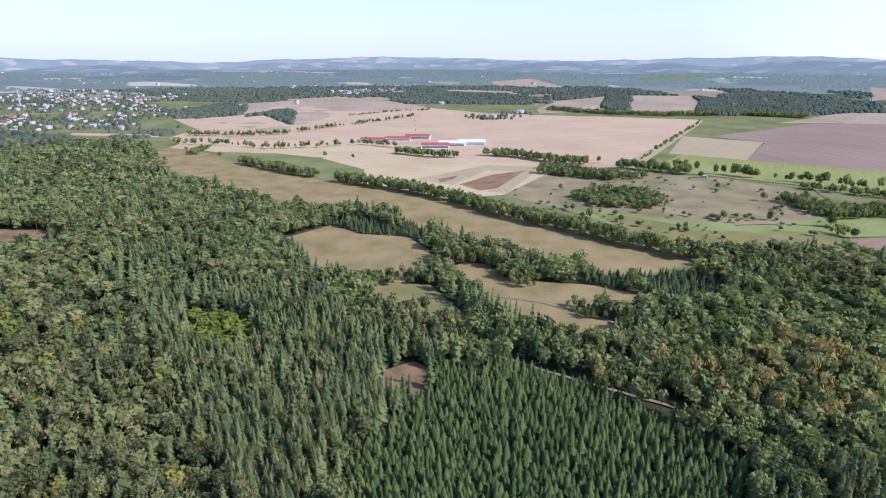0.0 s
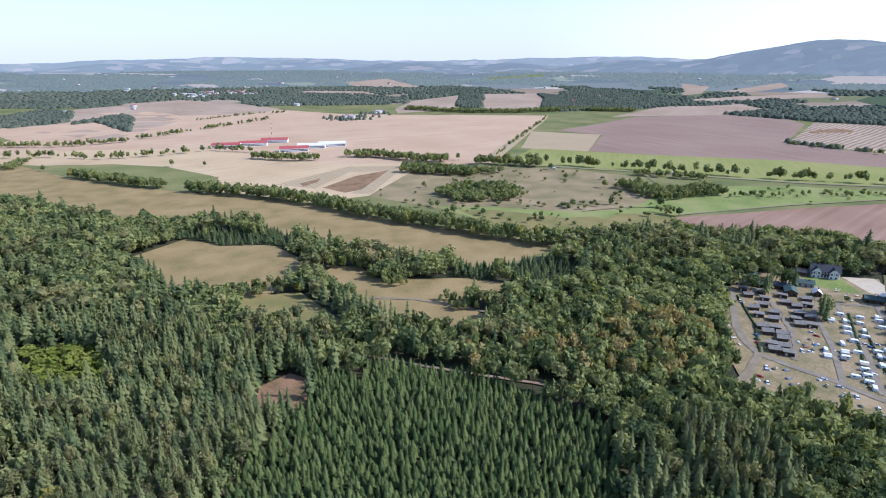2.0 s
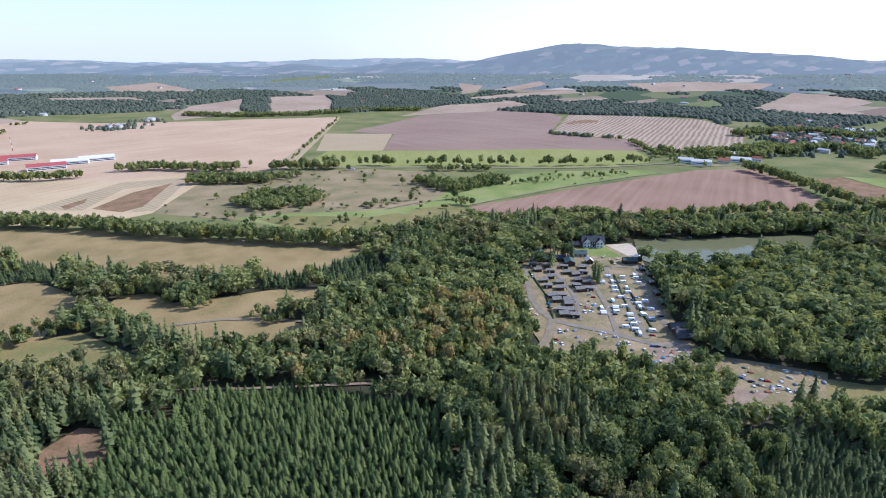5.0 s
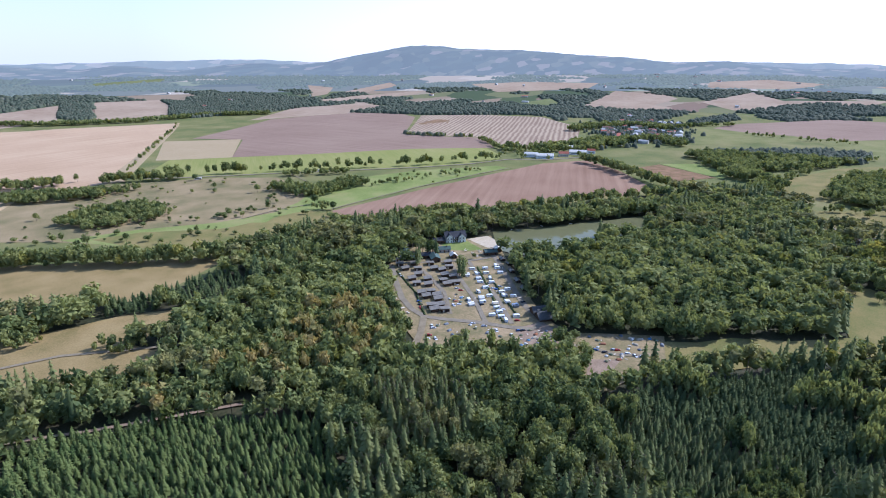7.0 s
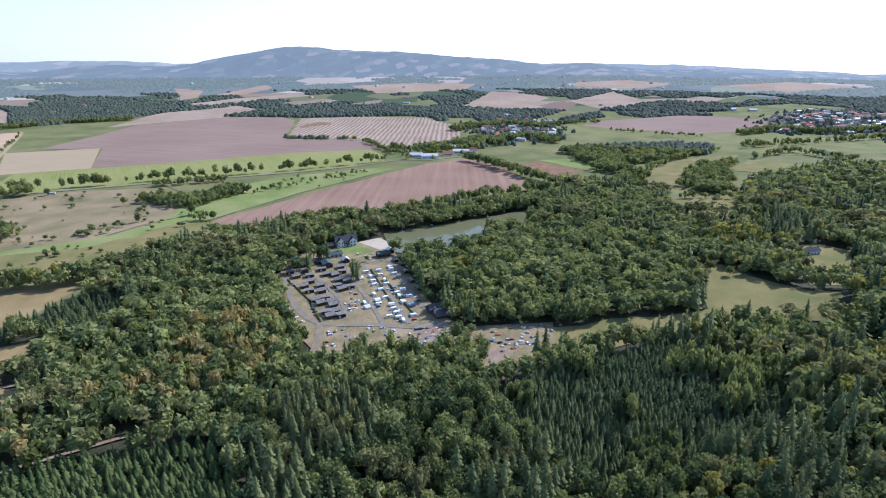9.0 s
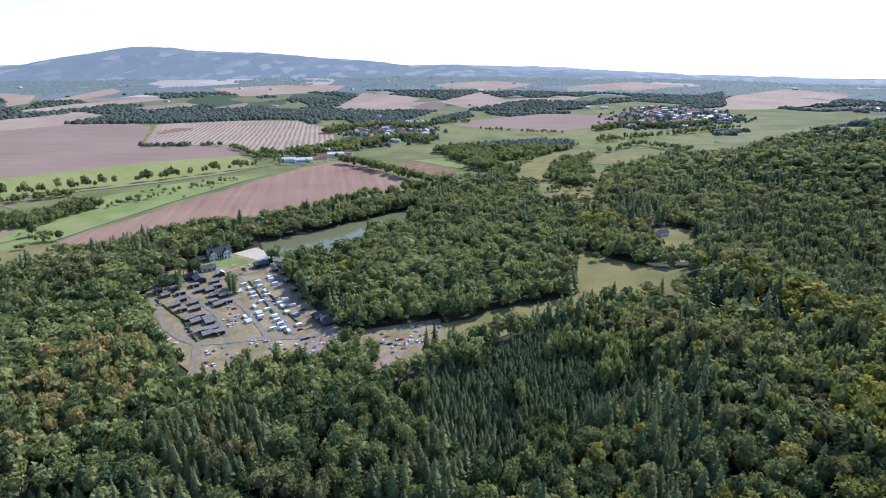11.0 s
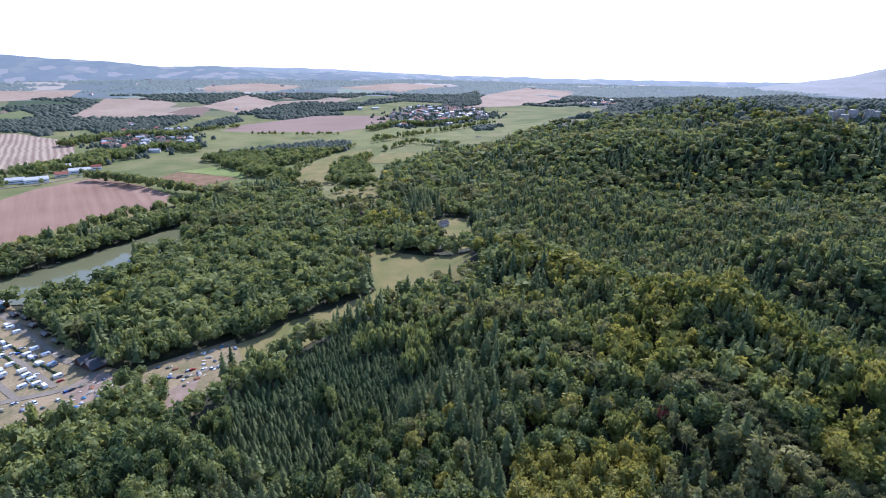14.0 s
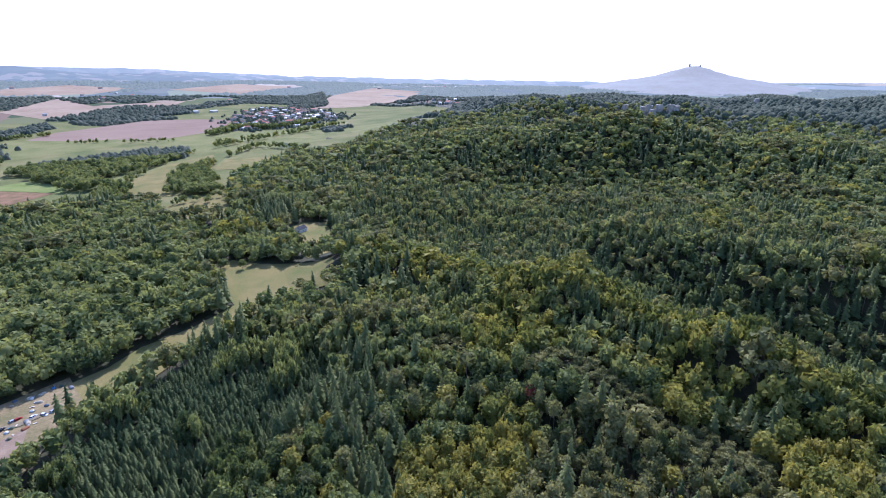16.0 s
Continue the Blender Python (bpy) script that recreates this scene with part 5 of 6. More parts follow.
def cabin():
    c = thing("cabin", "small dark timber cabin with a black felt roof", "cabin", "camp cabins")
    boxes_part("wall", [(0, 0, 0, 4.2, 4.4, 2.3)], MAT["timber"], c)
    bm = bmesh.new()
    prism(bm, [(-2.7, 2.25), (2.6, 2.85), (2.6, 3.05), (-2.7, 2.45)], -2.6, 2.6)
    part("roof", bm, MAT["felt"], c)
    boxes_part("terrace", [(2.9, 0, 0, 1.6, 4.4, 0.15)], MAT["timber"], c)
    d_ = boxes_part("door", [(2.12, -1, 0.05, 0.08, 0.9, 2.0)], MAT["cream"], c)
    boxes_part("handle", [(2.18, -0.65, 1.0, 0.06, 0.12, 0.05)], MAT["metal"], d_)
    for y in (0.6, 1.5):
        boxes_part("window", [(2.12, y, 0.9, 0.08, 0.7, 0.9)], MAT["pane"], c)
    for y in (-2.0, 2.0):
        boxes_part("post", [(3.5, y, 0.15, 0.12, 0.12, 2.5)], MAT["timber"], c)
    return c


first = cabin()
for i, (x, y) in enumerate(CABINS):
    m = at(x, y, LANE + (90 if i % 3 else 0) + rng.uniform(-4, 4))
    if i == 0:
        first.matrix_basis = m @ Matrix.Diagonal((1.4, 1.4, 1.15, 1))
    else:
        copy_thing(first, m)


def caravan(body_mat, tent_mat=None):
    c = thing("caravan", "white touring caravan parked on camp grass" if tent_mat is None else "white caravan with a fabric awning on camp grass", "caravan", "caravans")
    bm = bmesh.new()
    prism(bm, [(-2.6, 0.9), (-2.4, 0.45), (2.4, 0.45), (2.65, 1.3), (2.3, 2.5), (-2.2, 2.6), (-2.6, 2.2)], -1.1, 1.1)
    bmesh.ops.bevel(bm, geom=bm.edges[:], offset=0.08, segments=1, affect="EDGES")
    part("body", bm, body_mat, c)
    for s in (-1, 1):
        boxes_part("window", [(0.9, s * 1.09, 1.4, 1.2, 0.06, 0.6)], MAT["pane"], c)
        bm = bmesh.new()
        bmesh.ops.create_cone(bm, cap_ends=True, segments=12, radius1=0.33, radius2=0.33, depth=0.2, matrix=pose(-0.2, s * 0.98, 0.33, 90))
        part("wheel", bm, MAT["tyre"], c)
    boxes_part("drawbar", [(3.1, 0, 0.4, 1.1, 0.12, 0.1)], MAT["tyre"], c)
    if tent_mat:
        bm = bmesh.new()
        prism(bm, [(1.15, 0), (3.4, 0), (3.3, 1.8), (1.15, 2.4)], -2.1, 2.1)
        bmesh.ops.rotate(bm, verts=bm.verts[:], cent=(0, 0, 0), matrix=Matrix.Rotation(math.pi / 2, 3, "Z"))
        part("awning", bm, tent_mat, c, "fabric awning")
    return c


CAR_WHITE, CAR_CREAM = paint("caravan_white", (0.85, 0.85, 0.84), 0.35), paint("caravan_cream", (0.78, 0.75, 0.68), 0.4)
FABRIC = [paint("tent_" + n, c, 0.9) for n, c in (("slate", (0.13, 0.15, 0.19)), ("grey", (0.2, 0.21, 0.22)), ("pale", (0.6, 0.59, 0.55)), ("moss", (0.12, 0.14, 0.09)),
                                                   ("rust", (0.3, 0.13, 0.07)), ("olive", (0.16, 0.16, 0.09)), ("azure", (0.10, 0.22, 0.36)), ("sand", (0.42, 0.36, 0.27)))]
vans = [caravan(CAR_WHITE), caravan(CAR_WHITE, FABRIC[1]), caravan(CAR_CREAM, FABRIC[2]), caravan(CAR_WHITE, FABRIC[7])]
for i, (x, y) in enumerate(CARAVANS):
    m = at(x, y, LANE + (90, 90, -90, 0)[i * 7 % 4] + rng.uniform(-7, 7))
    if i < len(vans):
        vans[i].matrix_basis = m
    else:
        copy_thing(vans[(0, 1, 0, 2, 3)[i * 3 % 5]], m)


def car(mat, colour):
    c = thing("car", colour + " hatchback car parked in the camp", "car", "parked cars")
    bm = bmesh.new()
    prism(bm, [(-2.0, 0.3), (2.05, 0.3), (2.1, 0.75), (1.2, 0.95), (-1.95, 1.0), (-2.1, 0.7)], -0.87, 0.87)
    bmesh.ops.bevel(bm, geom=bm.edges[:], offset=0.07, segments=1, affect="EDGES")
    part("body", bm, mat, c)
    bm = bmesh.new()
    prism(bm, [(-1.85, 0.95), (1.15, 0.93), (0.45, 1.42), (-1.55, 1.44)], -0.76, 0.76)
    part("windows", bm, MAT["pane"], c, "dark car windows")
    boxes_part("roof", [(-0.55, 0, 1.40, 1.9, 1.4, 0.07)], mat, c)
    for x in (-1.25, 1.3):
        for s in (-1, 1):
            bm = bmesh.new()
            bmesh.ops.create_cone(bm, cap_ends=True, segments=12, radius1=0.31, radius2=0.31, depth=0.2, matrix=pose(x, s * 0.8, 0.31, 90))
            wheel = part("wheel", bm, MAT["tyre"], c)
            bm = bmesh.new()
            bmesh.ops.create_cone(bm, cap_ends=True, segments=10, radius1=0.2, radius2=0.17, depth=0.05, matrix=pose(x, s * 0.91, 0.31, 90))
            part("hubcap", bm, MAT["metal"], wheel)
    for s in (-0.6, 0.6):
        boxes_part("headlight", [(2.06, s, 0.55, 0.08, 0.3, 0.16)], MAT["white"], c)
    return c


cars = [car(paint("car_" + n, c, 0.25, 0.2), n) for n, c in (("white", (0.8, 0.8, 0.8)), ("silver", (0.5, 0.51, 0.53)), ("blue", (0.05, 0.12, 0.3)), ("black", (0.03, 0.03, 0.035)), ("red", (0.4, 0.04, 0.03)))]
for i, (x, y) in enumerate(CARS):
    m = at(x, y, LANE + (0, 90, 80, 100)[i * 5 % 4] + rng.uniform(-10, 10))
    if i < len(cars):
        cars[i].matrix_basis = m
    else:
        copy_thing(cars[(0, 1, 2, 3, 0, 1, 4, 0)[i % 8]], m)


def tent(mat, fly, long):
    t = thing("tent", "small domed camping tent pitched on dry grass" if not long else "long tunnel tent pitched on dry grass", "tent", "tents")
    bm = bmesh.new()
    n = 10
    rings = []
    for i in range(7):
        u = i / 6 * 2 - 1
        s = math.sqrt(max(0.02, 1 - abs(u) ** (4 if long else 2)))
        x = u * (2.4 if long else 1.5)
        rings.append([bm.verts.new((x, 1.35 * s * math.cos(math.pi * j / n), 1.5 * s * math.sin(math.pi * j / n) ** 0.8)) for j in range(n + 1)])
    for a, b in zip(rings, rings[1:]):
        for j in range(n):
            bm.faces.new((a[j], a[j + 1], b[j + 1], b[j]))
    part("canopy", bm, mat, t)
    boxes_part("entrance", [(1.2 if not long else 2.2, 0, 0, 0.5, 1.3, 0.95)], fly, t, bevel=0.1)
    return t


tents = [tent(FABRIC[i], FABRIC[(i + 3) % 8], i % 3 == 1) for i in range(8)]
for i, (x, y) in enumerate(TENTS):
    m = at(x, y, rng.uniform(0, 360), 0.1)
    if i < 8:
        tents[i].matrix_basis = m
    else:
        copy_thing(tents[int(rng.integers(8))], m)


def picnic_table():
    t = thing("picnic_table", "folding camp table with two benches on grass", "table", "camp tables")
    boxes_part("tabletop", [(0, 0, 0.7, 1.8, 0.8, 0.06)], MAT["cream"], t)
    for s in (-1, 1):
        boxes_part("bench", [(0, s * 0.8, 0.42, 1.8, 0.3, 0.05)], MAT["timber"], t)
        for x in (-0.7, 0.7):
            boxes_part("leg", [(x, s * 0.35, 0, 0.07, 0.07, 0.7)], MAT["timber"], t)
    return t


table = picnic_table()
spots = [(x + 5 * math.cos(2.4 * i), y + 5 * math.sin(2.4 * i)) for i, (x, y) in enumerate(TENTS + CARAVANS[::2])]
for i, (x, y) in enumerate(spots):
    if i == 0:
        table.matrix_basis = at(x, y, 10, 0.1)
    else:
        copy_thing(table, at(x, y, 47 * i, 0.1))
small = [(x + 7 * math.cos(1.7 * i + 1), y + 7 * math.sin(1.7 * i + 1)) for i, (x, y) in enumerate(TENTS)]
for i, (x, y) in enumerate(small):
    copy_thing(tents[(1, 3, 5, 0, 2, 7)[i % 6]], at(x, y, 61 * i, 0.1))

for line in HEDGES:
    bm = bmesh.new()
    for (xa, ya), (xb, yb) in zip(line, line[1:]):
        run = math.hypot(xb - xa, yb - ya)
        for i in range(int(run / 0.8)):
            u = i / (run / 0.8)
            m = pose(xa + (xb - xa) * u + rng.normal(0, 0.15), ya + (yb - ya) * u + rng.normal(0, 0.15), 0.8 + rng.normal(0, 0.12), rng.uniform(0, 90), 0, rng.uniform(0, 90))
            bmesh.ops.create_icosphere(bm, subdivisions=1, radius=rng.uniform(0.7, 1.05), matrix=m)
    me = bpy.data.meshes.new("hedge")
    bm.to_mesh(me)
    bm.free()
    me.materials.append(MAT["broad"])
    tagged(new("hedge", me), "clipped dark green hedge between camp pitches", "hedge")


def guesthouse():
    g = thing("guesthouse", "white half-timbered guesthouse with dark gabled roof", "guesthouse")
    bm = bmesh.new()
    prism(bm, [(-5, -0.3), (5, -0.3), (5, 6), (0, 10.2), (-5, 6)], -8, 8)
    part("wall", bm, MAT["white"], g)
    bm = bmesh.new()
    gable_roof(bm, 10, 16, 4.2, 6, 0.7, 0.25)
    part("roof", bm, MAT["darkroof"], g)
    for y in (-5, 4.5):
        bm = bmesh.new()
        prism(bm, [(-2.6, 0), (2.6, 0), (2.6, 6.3), (0, 9.2), (-2.6, 6.3)], -6.2, 0)
        bmesh.ops.rotate(bm, verts=bm.verts[:], cent=(0, 0, 0), matrix=Matrix.Rotation(math.pi / 2, 3, "Z"))
        bmesh.ops.translate(bm, verts=bm.verts[:], vec=(0, y, 0))
        part("gable_wing", bm, MAT["white"], g)
        bm = bmesh.new()
        gable_roof(bm, 5.2, 6.4, 2.9, 6.3, 0.5, 0.2)
        bmesh.ops.rotate(bm, verts=bm.verts[:], cent=(0, 0, 0), matrix=Matrix.Rotation(math.pi / 2, 3, "Z"))
        bmesh.ops.translate(bm, verts=bm.verts[:], vec=(3.2, y, 0.05))
        part("gable_roof", bm, MAT["darkroof"], g)
        for dy in (-1.3, 1.3):
            for z in (1.0, 3.9):
                w_ = boxes_part("window", [(6.2, y + dy, z, 0.14, 1.0, 1.5)], MAT["pane"], g)
                boxes_part("window_frame", [(6.24, y + dy, z + 0.72, 0.1, 1.0, 0.07), (6.24, y + dy, z, 0.1, 0.07, 1.5)], MAT["white"], w_)
                boxes_part("window_sill", [(6.3, y + dy, z - 0.08, 0.25, 1.2, 0.08)], MAT["timber"], w_)
        for dy in (-2.3, 0, 2.3):
            boxes_part("timber_post", [(6.21, y + dy, 3.0, 0.12, 0.2, 3.3)], MAT["timber"], g)
    for y in (-1.9, 0, 1.6):
        for z in (1.0, 3.9):
            boxes_part("window", [(5, y, z, 0.14, 1.0, 1.5)], MAT["pane"], g)
    boxes_part("balcony", [(5.6, -0.2, 3.0, 1.2, 4.0, 0.2), (6.15, -0.2, 3.2, 0.08, 4.0, 0.9)], MAT["timber"], g)
    for y in (-3, 5.5):
        boxes_part("chimney", [(-0.8, y, 8.6, 0.8, 0.8, 2.6)], MAT["brownroof"], g)
    return g


face = math.degrees(math.atan2(-HOTEL[1], -HOTEL[0]))
guesthouse().matrix_basis = at(*HOTEL, face + 12) @ Matrix.Diagonal((1.3, 1.35, 1.05, 1))

b = thing("pavilion", "long timber pavilion with steep grey folded roofs", "pavilion")
for i, (dx, w) in enumerate(((-7.5, 8), (0.5, 9))):
    bm = bmesh.new()
    prism(bm, [(-w / 2, -0.3), (w / 2, -0.3), (w / 2, 2.4), (0, 5.2), (-w / 2, 2.4)], -5.5, 5.5)
    bmesh.ops.translate(bm, verts=bm.verts[:], vec=(dx, 0, 0))
    part("wall", bm, MAT["timber"], b)
    bm = bmesh.new()
    gable_roof(bm, w, 11, 3.2, 2.4, 0.8, 0.2)
    bmesh.ops.translate(bm, verts=bm.verts[:], vec=(dx, 0, 0.05))
    part("roof", bm, MAT["pavilionroof"], b, "weathered grey sheet roof")
b.matrix_basis = at(BARN[0], BARN[1], LANE + 4) @ Matrix.Scale(1.15, 4)

HUTS = [("darkroof", 6, 9, 3), ("greenroof", 7, 12, 3.2), ("greenroof", 6, 10, 3), ("metal", 5, 6, 2.8)]
for i, (x, y) in enumerate(HUT):
    rf, w, l, e = HUTS[i % 4]
    house(w, l, e, 1.7, "timber" if i % 3 else "grey", rf, "low timber camp building with a " + {"darkroof": "dark", "greenroof": "green", "metal": "pale"}[rf] + " sheet roof",
          "camp_building", group="camp buildings").matrix_basis = at(x, y, LANE + (0, 90)[i % 2]) @ Matrix.Scale(1.25, 4)
for x, y in SHEDS:
    house(4, 7, 2.4, 1.0, "timber", "felt", "small dark kiosk along the camp lane", "kiosk", group="kiosks").matrix_basis = at(x, y, LANE + 90)



def play_frame():
    f = thing("climbing_frame", "low timber climbing frame on the sandy lawn", "playground", "playground frames")
    for x, y in ((-2, -1.2), (2, -1.2), (2, 1.2), (-2, 1.2)):
        boxes_part("post", [(x, y, 0, 0.18, 0.18, 2.2)], MAT["cream"], f)
    for y in (-1.2, 1.2):
        boxes_part("beam", [(0, y, 2.05, 4.4, 0.16, 0.16)], MAT["cream"], f)
    boxes_part("platform", [(-1, 0, 1.1, 2, 2.2, 0.12)], MAT["cream"], f)
    return f


frame_ = play_frame()
for i, (x, y) in enumerate(PLAY):
    if i == 0:
        frame_.matrix_basis = at(x, y, 20)
    else:
        copy_thing(frame_, at(x, y, 37 * i))


def boat():
    b_ = thing("rowing_boat", "small pale rowing boat on the pond", "boat", "boats")
    bm = bmesh.new()
    rings = []
    for i in range(7):
        u = i / 6 * 2 - 1
        w = 0.75 * (1 - abs(u) ** 2.5) + 0.04
        rings.append([bm.verts.new((u * 2.1, s * w * k_, z)) for s, k_, z in ((-1, 1, 0.5), (-1, 0.6, 0.05), (1, 0.6, 0.05), (1, 1, 0.5))])
    for p, q in zip(rings, rings[1:]):
        for j in range(3):
            bm.faces.new((p[j], p[j + 1], q[j + 1], q[j]))
    part("hull", bm, MAT["white"], b_)
    for x in (-0.7, 0.6):
        boxes_part("thwart", [(x, 0, 0.32, 0.28, 1.2, 0.05)], MAT["timber"], b_)
    return b_


first_boat = boat()
for i, (x, y) in enumerate(BOATS):
    if i == 0:
        first_boat.matrix_basis = at(x, y, 30, 0.45)
    else:
        copy_thing(first_boat, at(x, y, 30 + 53 * i, 0.45))

for x, y in JUNK:
    h = thing("stacked_boards", "pile of pale boards beside the camp lane", "boards", "board piles")
    for j in range(5):
        boxes_part("board", [(rng.normal(0, 0.3), rng.normal(0, 0.5), 0.22 * j, 3.2, 1.2, 0.16, rng.uniform(-12, 12))], MAT["cream"], h)
    h.matrix_basis = at(x, y, rng.uniform(0, 180))

for i, (x, y) in enumerate(ROCKS):
    bm = bmesh.new()
    w, hgt = rng.uniform(7, 13), rng.uniform(22, 34)
    bmesh.ops.create_cone(bm, cap_ends=True, segments=9, radius1=w, radius2=w * 0.7, depth=hgt, matrix=pose(0, 0, hgt / 2 - 3))
    bmesh.ops.subdivide_edges(bm, edges=bm.edges[:], cuts=2, use_grid_fill=True)
    for v in bm.verts:
        n3 = noise.noise_vector(v.co / 6 + Vector((i * 9, 0, 0)))
        v.co += Vector((n3.x * 3, n3.y * 3, n3.z * 1.5))
    me = bpy.data.meshes.new("rock_tower")
    bm.to_mesh(me)
    bm.free()
    me.materials.append(MAT["rock"])
    ob = tagged(new("rock_tower", me), "grey sandstone rock tower rising above the wood", "rock", "rock towers")
    ob.matrix_basis = at(x, y, 40 * i, 0)

# ---------------------------------------------------------------- farms, works, villages
for i, (x, y) in enumerate(FACTORY):
    roof = "redmetal" if i < 4 else "metal"
    h = house(22, 60, 7, 4.2, "white", roof, "long white factory hall with a " + ("red" if i < 4 else "pale") + " sheet roof", "factory_hall", False, "factory halls")
    for z in (1.2, 3.8):
        for s in (-1, 1):
            boxes_part("window_band", [(s * 11, 0, z, 0.2, 56, 1.4)], MAT["pane"], h)
    h.matrix_basis = at(x, y, 84 + 6 * (i % 2))
for i, (x, y) in enumerate(WORKS):
    wide, long_, roof_ = ((14, 26, "metal"), (15, 34, "metal"), (12, 20, "redroof"), (15, 34, "metal"), (11, 12, "metal"), (14, 24, "metal"), (10, 16, "redroof"))[i]
    h = house(wide, long_, 6, 3.4, "cream" if i % 3 == 2 else "white", roof_, "white farm hall with a pale sheet roof" if roof_ == "metal" else "cream farm hall with a red tiled roof", "farm_hall", False, "farm halls")
    for s in (-1, 1):
        boxes_part("window_band", [(s * wide / 2, 0, 2.4, 0.2, long_ * 0.8, 1.0)], MAT["pane"], h)
    h.matrix_basis = at(x, y, 24 + 6 * (i % 3))
for i in range(46):
    u = rng.uniform(0, 1)
    x, y = 930 + 130 * u + rng.normal(0, 24), 650 - 120 * u + rng.normal(0, 24)
    if min(math.hypot(x - a_, y - b_) for a_, b_ in WORKS) > 21:
        plant("broad", x, y, rng.uniform(7, 14), rng.uniform(0.7, 1.1), lod=1)

house(9, 16, 4, 3, "white", "redroof", "white house with red roof among trees", group="houses").matrix_basis = at(*REDROOF, 70, 4)
house(8, 11, 4, 3, "white", "darkroof", "white house beside the valley meadow", group="houses").matrix_basis = at(*POND_HOUSE, 20)

for i, (x, y) in enumerate(VALLEY_HOUSES):
    house(8, 12, 4, 3, "white", ("redroof", "darkroof")[i % 2], "white valley house with a " + ("red", "dark")[i % 2] + " roof among trees", group="houses").matrix_basis = at(x, y, 40 * i)

kinds = [house(8, 11, 4.6, 3.4, wl, rf, lb, group="village houses") for wl, rf, lb in (
    ("white", "redroof", "white village house with a red tiled roof"), ("cream", "brownroof", "cream village house with a brown tiled roof"),
    ("white", "darkroof", "white village house with a dark roof"), ("grey", "redroof", "grey village house with a red tiled roof"))]


def far_house(w, l, eaves, rise):
    """Walls and roof of a small far house."""
    x, y = w / 2, l / 2
    V = [(sx * x, sy * y, z) for z in (-1, eaves) for sx, sy in ((-1, -1), (1, -1), (1, 1), (-1, 1))] + [(0, -y, eaves + rise), (0, y, eaves + rise)]
    walls = [(0, 1, 5), (0, 5, 4), (1, 2, 6), (1, 6, 5), (2, 3, 7), (2, 7, 6), (3, 0, 4), (3, 4, 7), (4, 5, 8), (6, 7, 9)]
    roof = [(5, 6, 9), (5, 9, 8), (7, 4, 8), (7, 8, 9)]
    return np.array(V, float), np.array(walls), np.array(roof)


TOWN = Wood()
used = set()
for count, outline in VILLAGES:
    p = np.array(outline)
    mid = p.mean(0)
    far = math.hypot(*mid) > 1500
    pool = kinds
    done = tries = 0
    while done < count and tries < 4000:
        tries += 1
        x, y = rng.uniform(p[:, 0].min(), p[:, 0].max()), rng.uniform(p[:, 1].min(), p[:, 1].max())
        if not inside(np.array([x]), np.array([y]), outline)[0]:
            continue
        if far:
            V, W_, R_ = far_house(rng.uniform(9, 14), rng.uniform(11, 26), rng.uniform(4, 8), rng.uniform(2, 4))
            z, turn = at(x, y).translation.z, rng.uniform(0, 3.14)
            TOWN.add((V, W_), x, y, z, 1, 1, turn, 0, 0)
            TOWN.add((V, R_), x, y, z, 1, 1, turn, 0, int(rng.integers(1, 4)))
            done += 1
            for j in range(8):
                plant("far", x + rng.normal(0, 30), y + rng.normal(0, 30), rng.uniform(6, 12), rng.uniform(0.9, 1.4), lod=2)
            continue
        k = int(rng.integers(len(pool)))
        m = at(x, y, rng.uniform(0, 180))
        if (far, k) in used:
            copy_thing(pool[k], m)
        else:
            used.add((far, k))
            pool[k].matrix_basis = m
        done += 1
        for j in range(8):
            plant("broad", x + rng.normal(0, 22), y + rng.normal(0, 22), rng.uniform(6, 13), rng.uniform(0.9, 1.4), lod=2)

for i in range(240):
    a, d = radians(rng.uniform(-42, 118)), rng.uniform(2300, 4300)
    x, y = d * math.sin(a), d * math.cos(a)
    if patch(x, y, 260, 3.0) < 0.12 or inside(np.array([x]), np.array([y]), WOODS_EDGE)[0]:
        continue
    V, W_, R_ = far_house(rng.uniform(9, 14), rng.uniform(12, 30), rng.uniform(4, 8), rng.uniform(2, 4))
    z, turn = at(x, y).translation.z, rng.uniform(0, 3.14)
    TOWN.add((V, W_), x, y, z, 1, 1, turn, 0, 0)
    TOWN.add((V, R_), x, y, z, 1, 1, turn, 0, int(rng.integers(1, 4)))
TOWN.link("distant_towns", [MAT["farwall"], MAT["redroof"], MAT["brownroof"], MAT["grey"]], "scattered white houses of far villages and a town", "town")

# a coach and a van on the road
for i, (x, y) in enumerate(BUS):
    v = thing("coach", "white coach driving on the valley road", "coach", "road vehicles")
    boxes_part("body", [(0, 0, 0.4, 11, 2.5, 2.8)], MAT["white"], v, bevel=0.2)
    for s in (-1, 1):
        boxes_part("window_band", [(0.2, s * 1.25, 1.7, 9.6, 0.06, 1.0)], MAT["pane"], v)
        for wx in (-3.5, 3.6):
            bm = bmesh.new()
            bmesh.ops.create_cone(bm, cap_ends=True, segments=14, radius1=0.5, radius2=0.5, depth=0.3, matrix=pose(wx, s * 1.1, 0.5, 90))
            part("wheel", bm, MAT["tyre"], v)
    (xa, ya), (xb, yb) = ROADS[0][2][0], ROADS[0][2][3]
    v.matrix_basis = at(x, y, math.degrees(math.atan2(yb - ya, xb - xa)), 0.35)

mast = thing("radio_mast", "slender red and white lattice mast in the fields", "mast")
for i in range(6):
    boxes_part("section", [(0, 0, i * 6, 1.3 - 0.15 * i, 1.3 - 0.15 * i, 5.9)], MAT["white" if i % 2 else "redmetal"], mast)
mast.matrix_basis = at(*MAST)

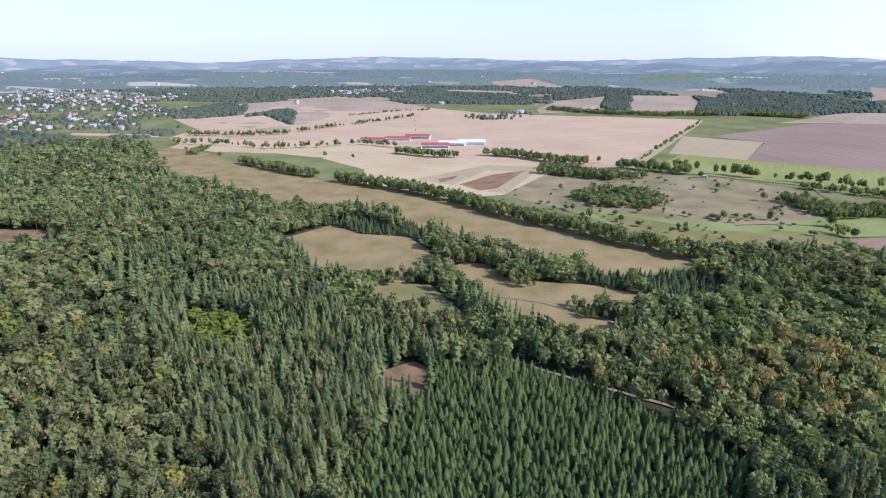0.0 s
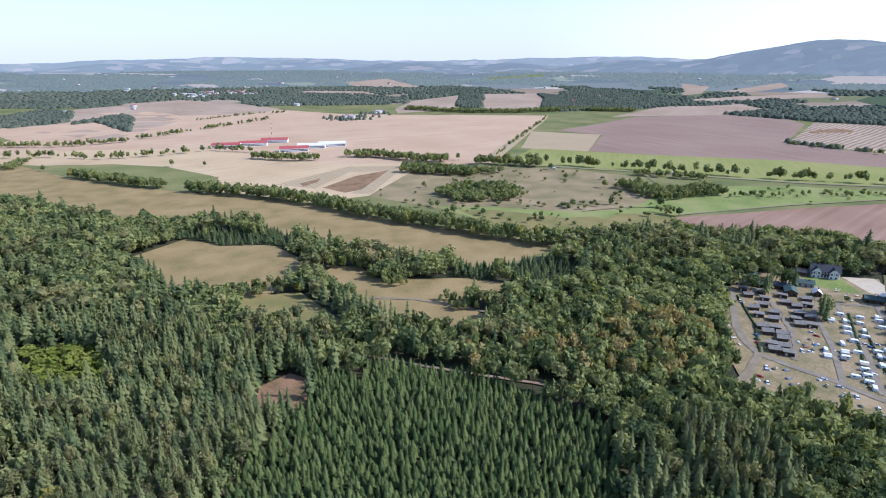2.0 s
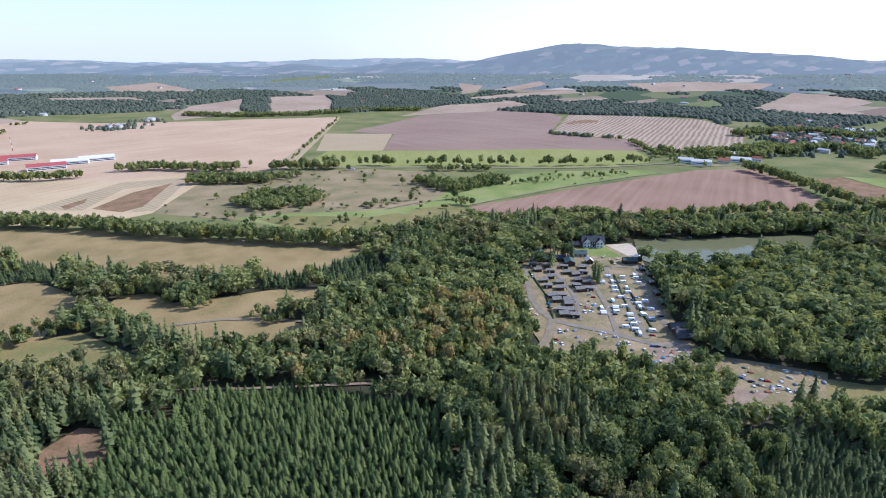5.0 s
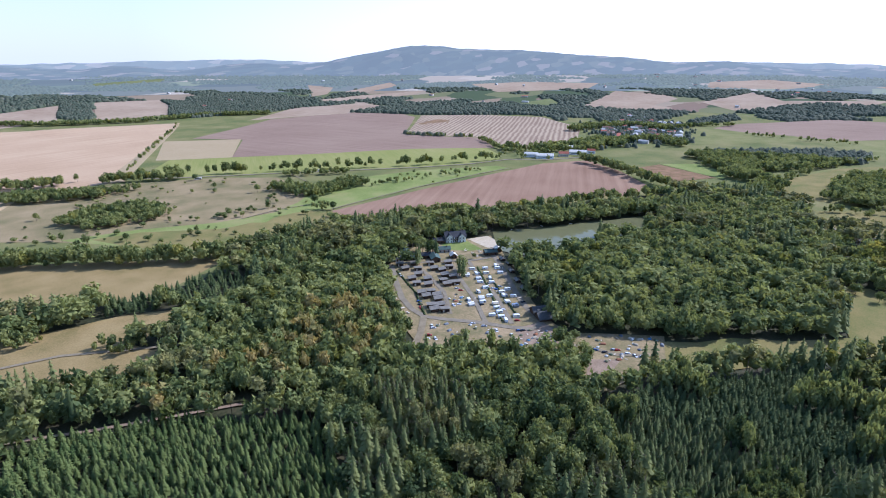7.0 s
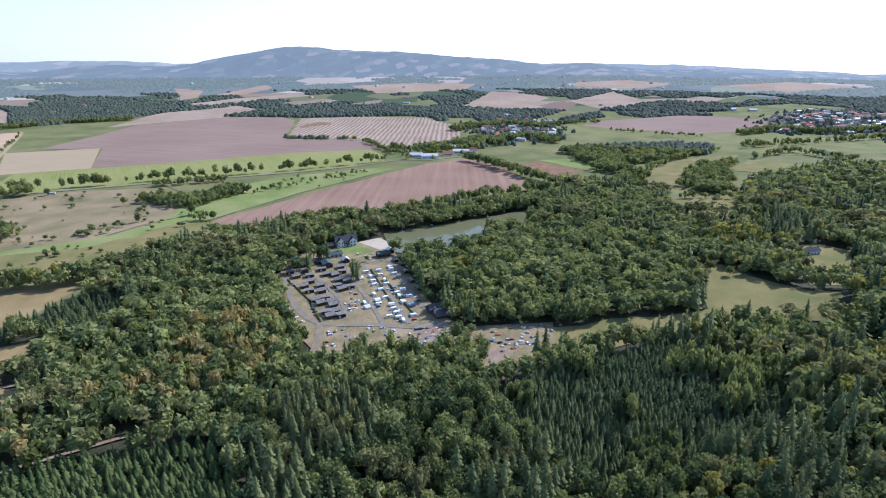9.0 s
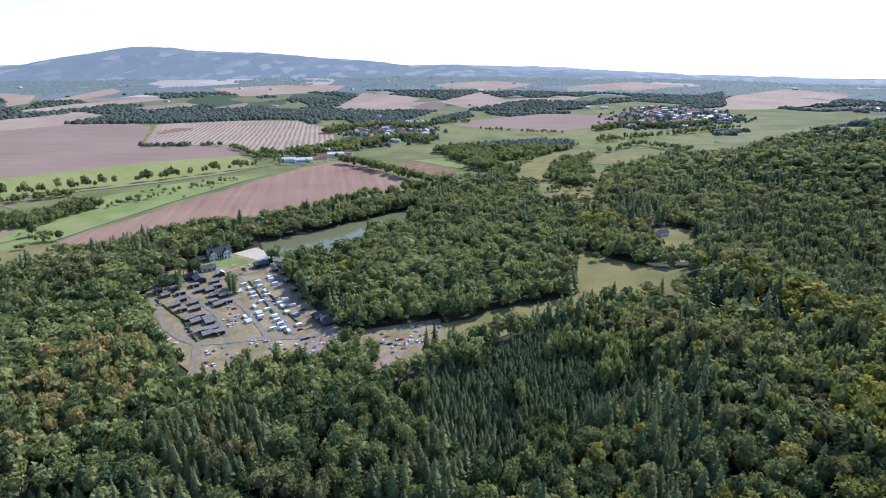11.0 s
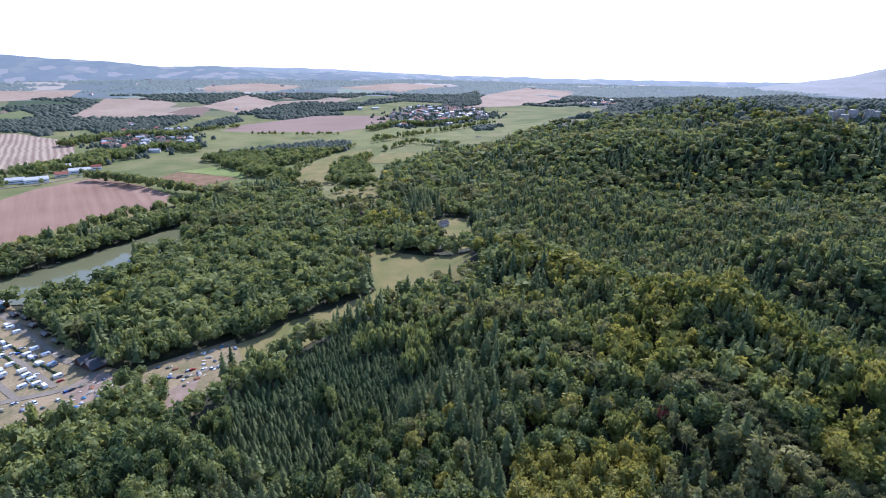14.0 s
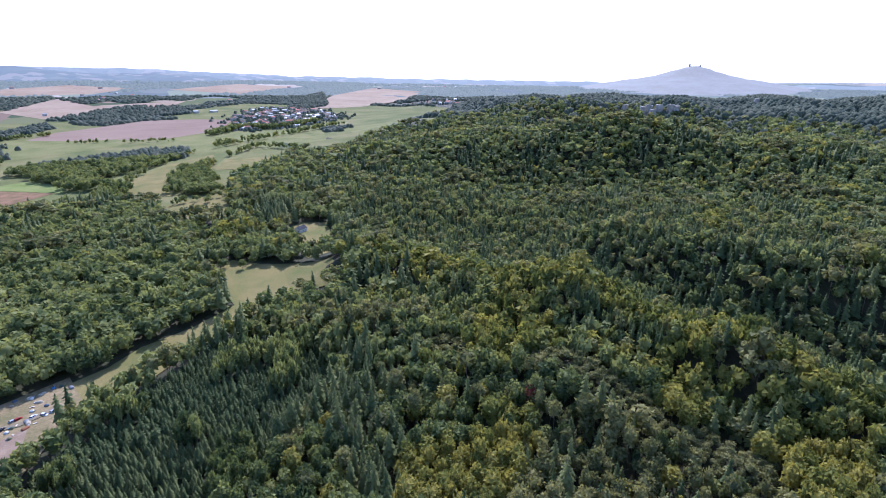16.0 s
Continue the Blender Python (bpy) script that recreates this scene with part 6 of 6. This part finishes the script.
stack = thing("chimney_stack", "tall slender factory chimney in the town", "chimney")
bm = bmesh.new()
bmesh.ops.create_cone(bm, cap_ends=True, segments=16, radius1=3.2, radius2=1.8, depth=62, matrix=pose(0, 0, 31))
part("shaft", bm, MAT["grey"], stack)
boxes_part("base", [(0, 0, -1, 9, 9, 6)], MAT["brownroof"], stack)
stack.matrix_basis = at(*STACK)

# ruined castle with two towers on its own far hill
CX, CY = 4350 * math.sin(radians(134.2)), 4350 * math.cos(radians(134.2))
V, F = [], []
for i in range(25):
    for j in range(40):
        q, a = i / 24, j / 40 * 2 * math.pi
        rr = q * (820 + 60 * math.sin(3 * a))
        x, y = CX + rr * math.cos(a), CY + rr * math.sin(a)
        top = CASTLE_Z - 118 + 76 * (1 - q) ** 1.15 + 42 * math.exp(-(q * 4.5) ** 2)
        V.append((x, y, top + 6 * noise.noise((x / 70, y / 70, 1)) * (q > 0.05) - 40 * q * q))
        if i:
            k, l = i * 40 + j, i * 40 + (j + 1) % 40
            F.append((k - 40, k, l, l - 40))
# the hill's emission stands in for the haze before it
HAZY = surface("haze_glow_castle_hill", [(0.04, 0.055, 0.065), (0.08, 0.1, 0.12)], 0.01, 0.05, bump=0, glow=(0.50, 0.46, 0.40, 0.36))
tagged(new("backdrop", mesh_from("backdrop", V, F, [HAZY], sharp=False)), "cone hill with haze glow under the castle ruin", "hill", kind="structure")
castle = thing("castle_ruin", "distant ruined castle with two slim towers", "castle")
for dx, hgt in ((-34, 25), (34, 21)):
    bm = bmesh.new()
    bmesh.ops.create_cone(bm, cap_ends=True, segments=8, radius1=8, radius2=4.5, depth=hgt, matrix=pose(dx, 0, hgt / 2 - 12))
    part("tower", bm, MAT["rock"], castle)
boxes_part("curtain_wall", [(0, 0, -14, 52, 8, 12)], MAT["rock"], castle)
castle.matrix_basis = pose(CX, CY, CASTLE_Z, 0, 0, -135)

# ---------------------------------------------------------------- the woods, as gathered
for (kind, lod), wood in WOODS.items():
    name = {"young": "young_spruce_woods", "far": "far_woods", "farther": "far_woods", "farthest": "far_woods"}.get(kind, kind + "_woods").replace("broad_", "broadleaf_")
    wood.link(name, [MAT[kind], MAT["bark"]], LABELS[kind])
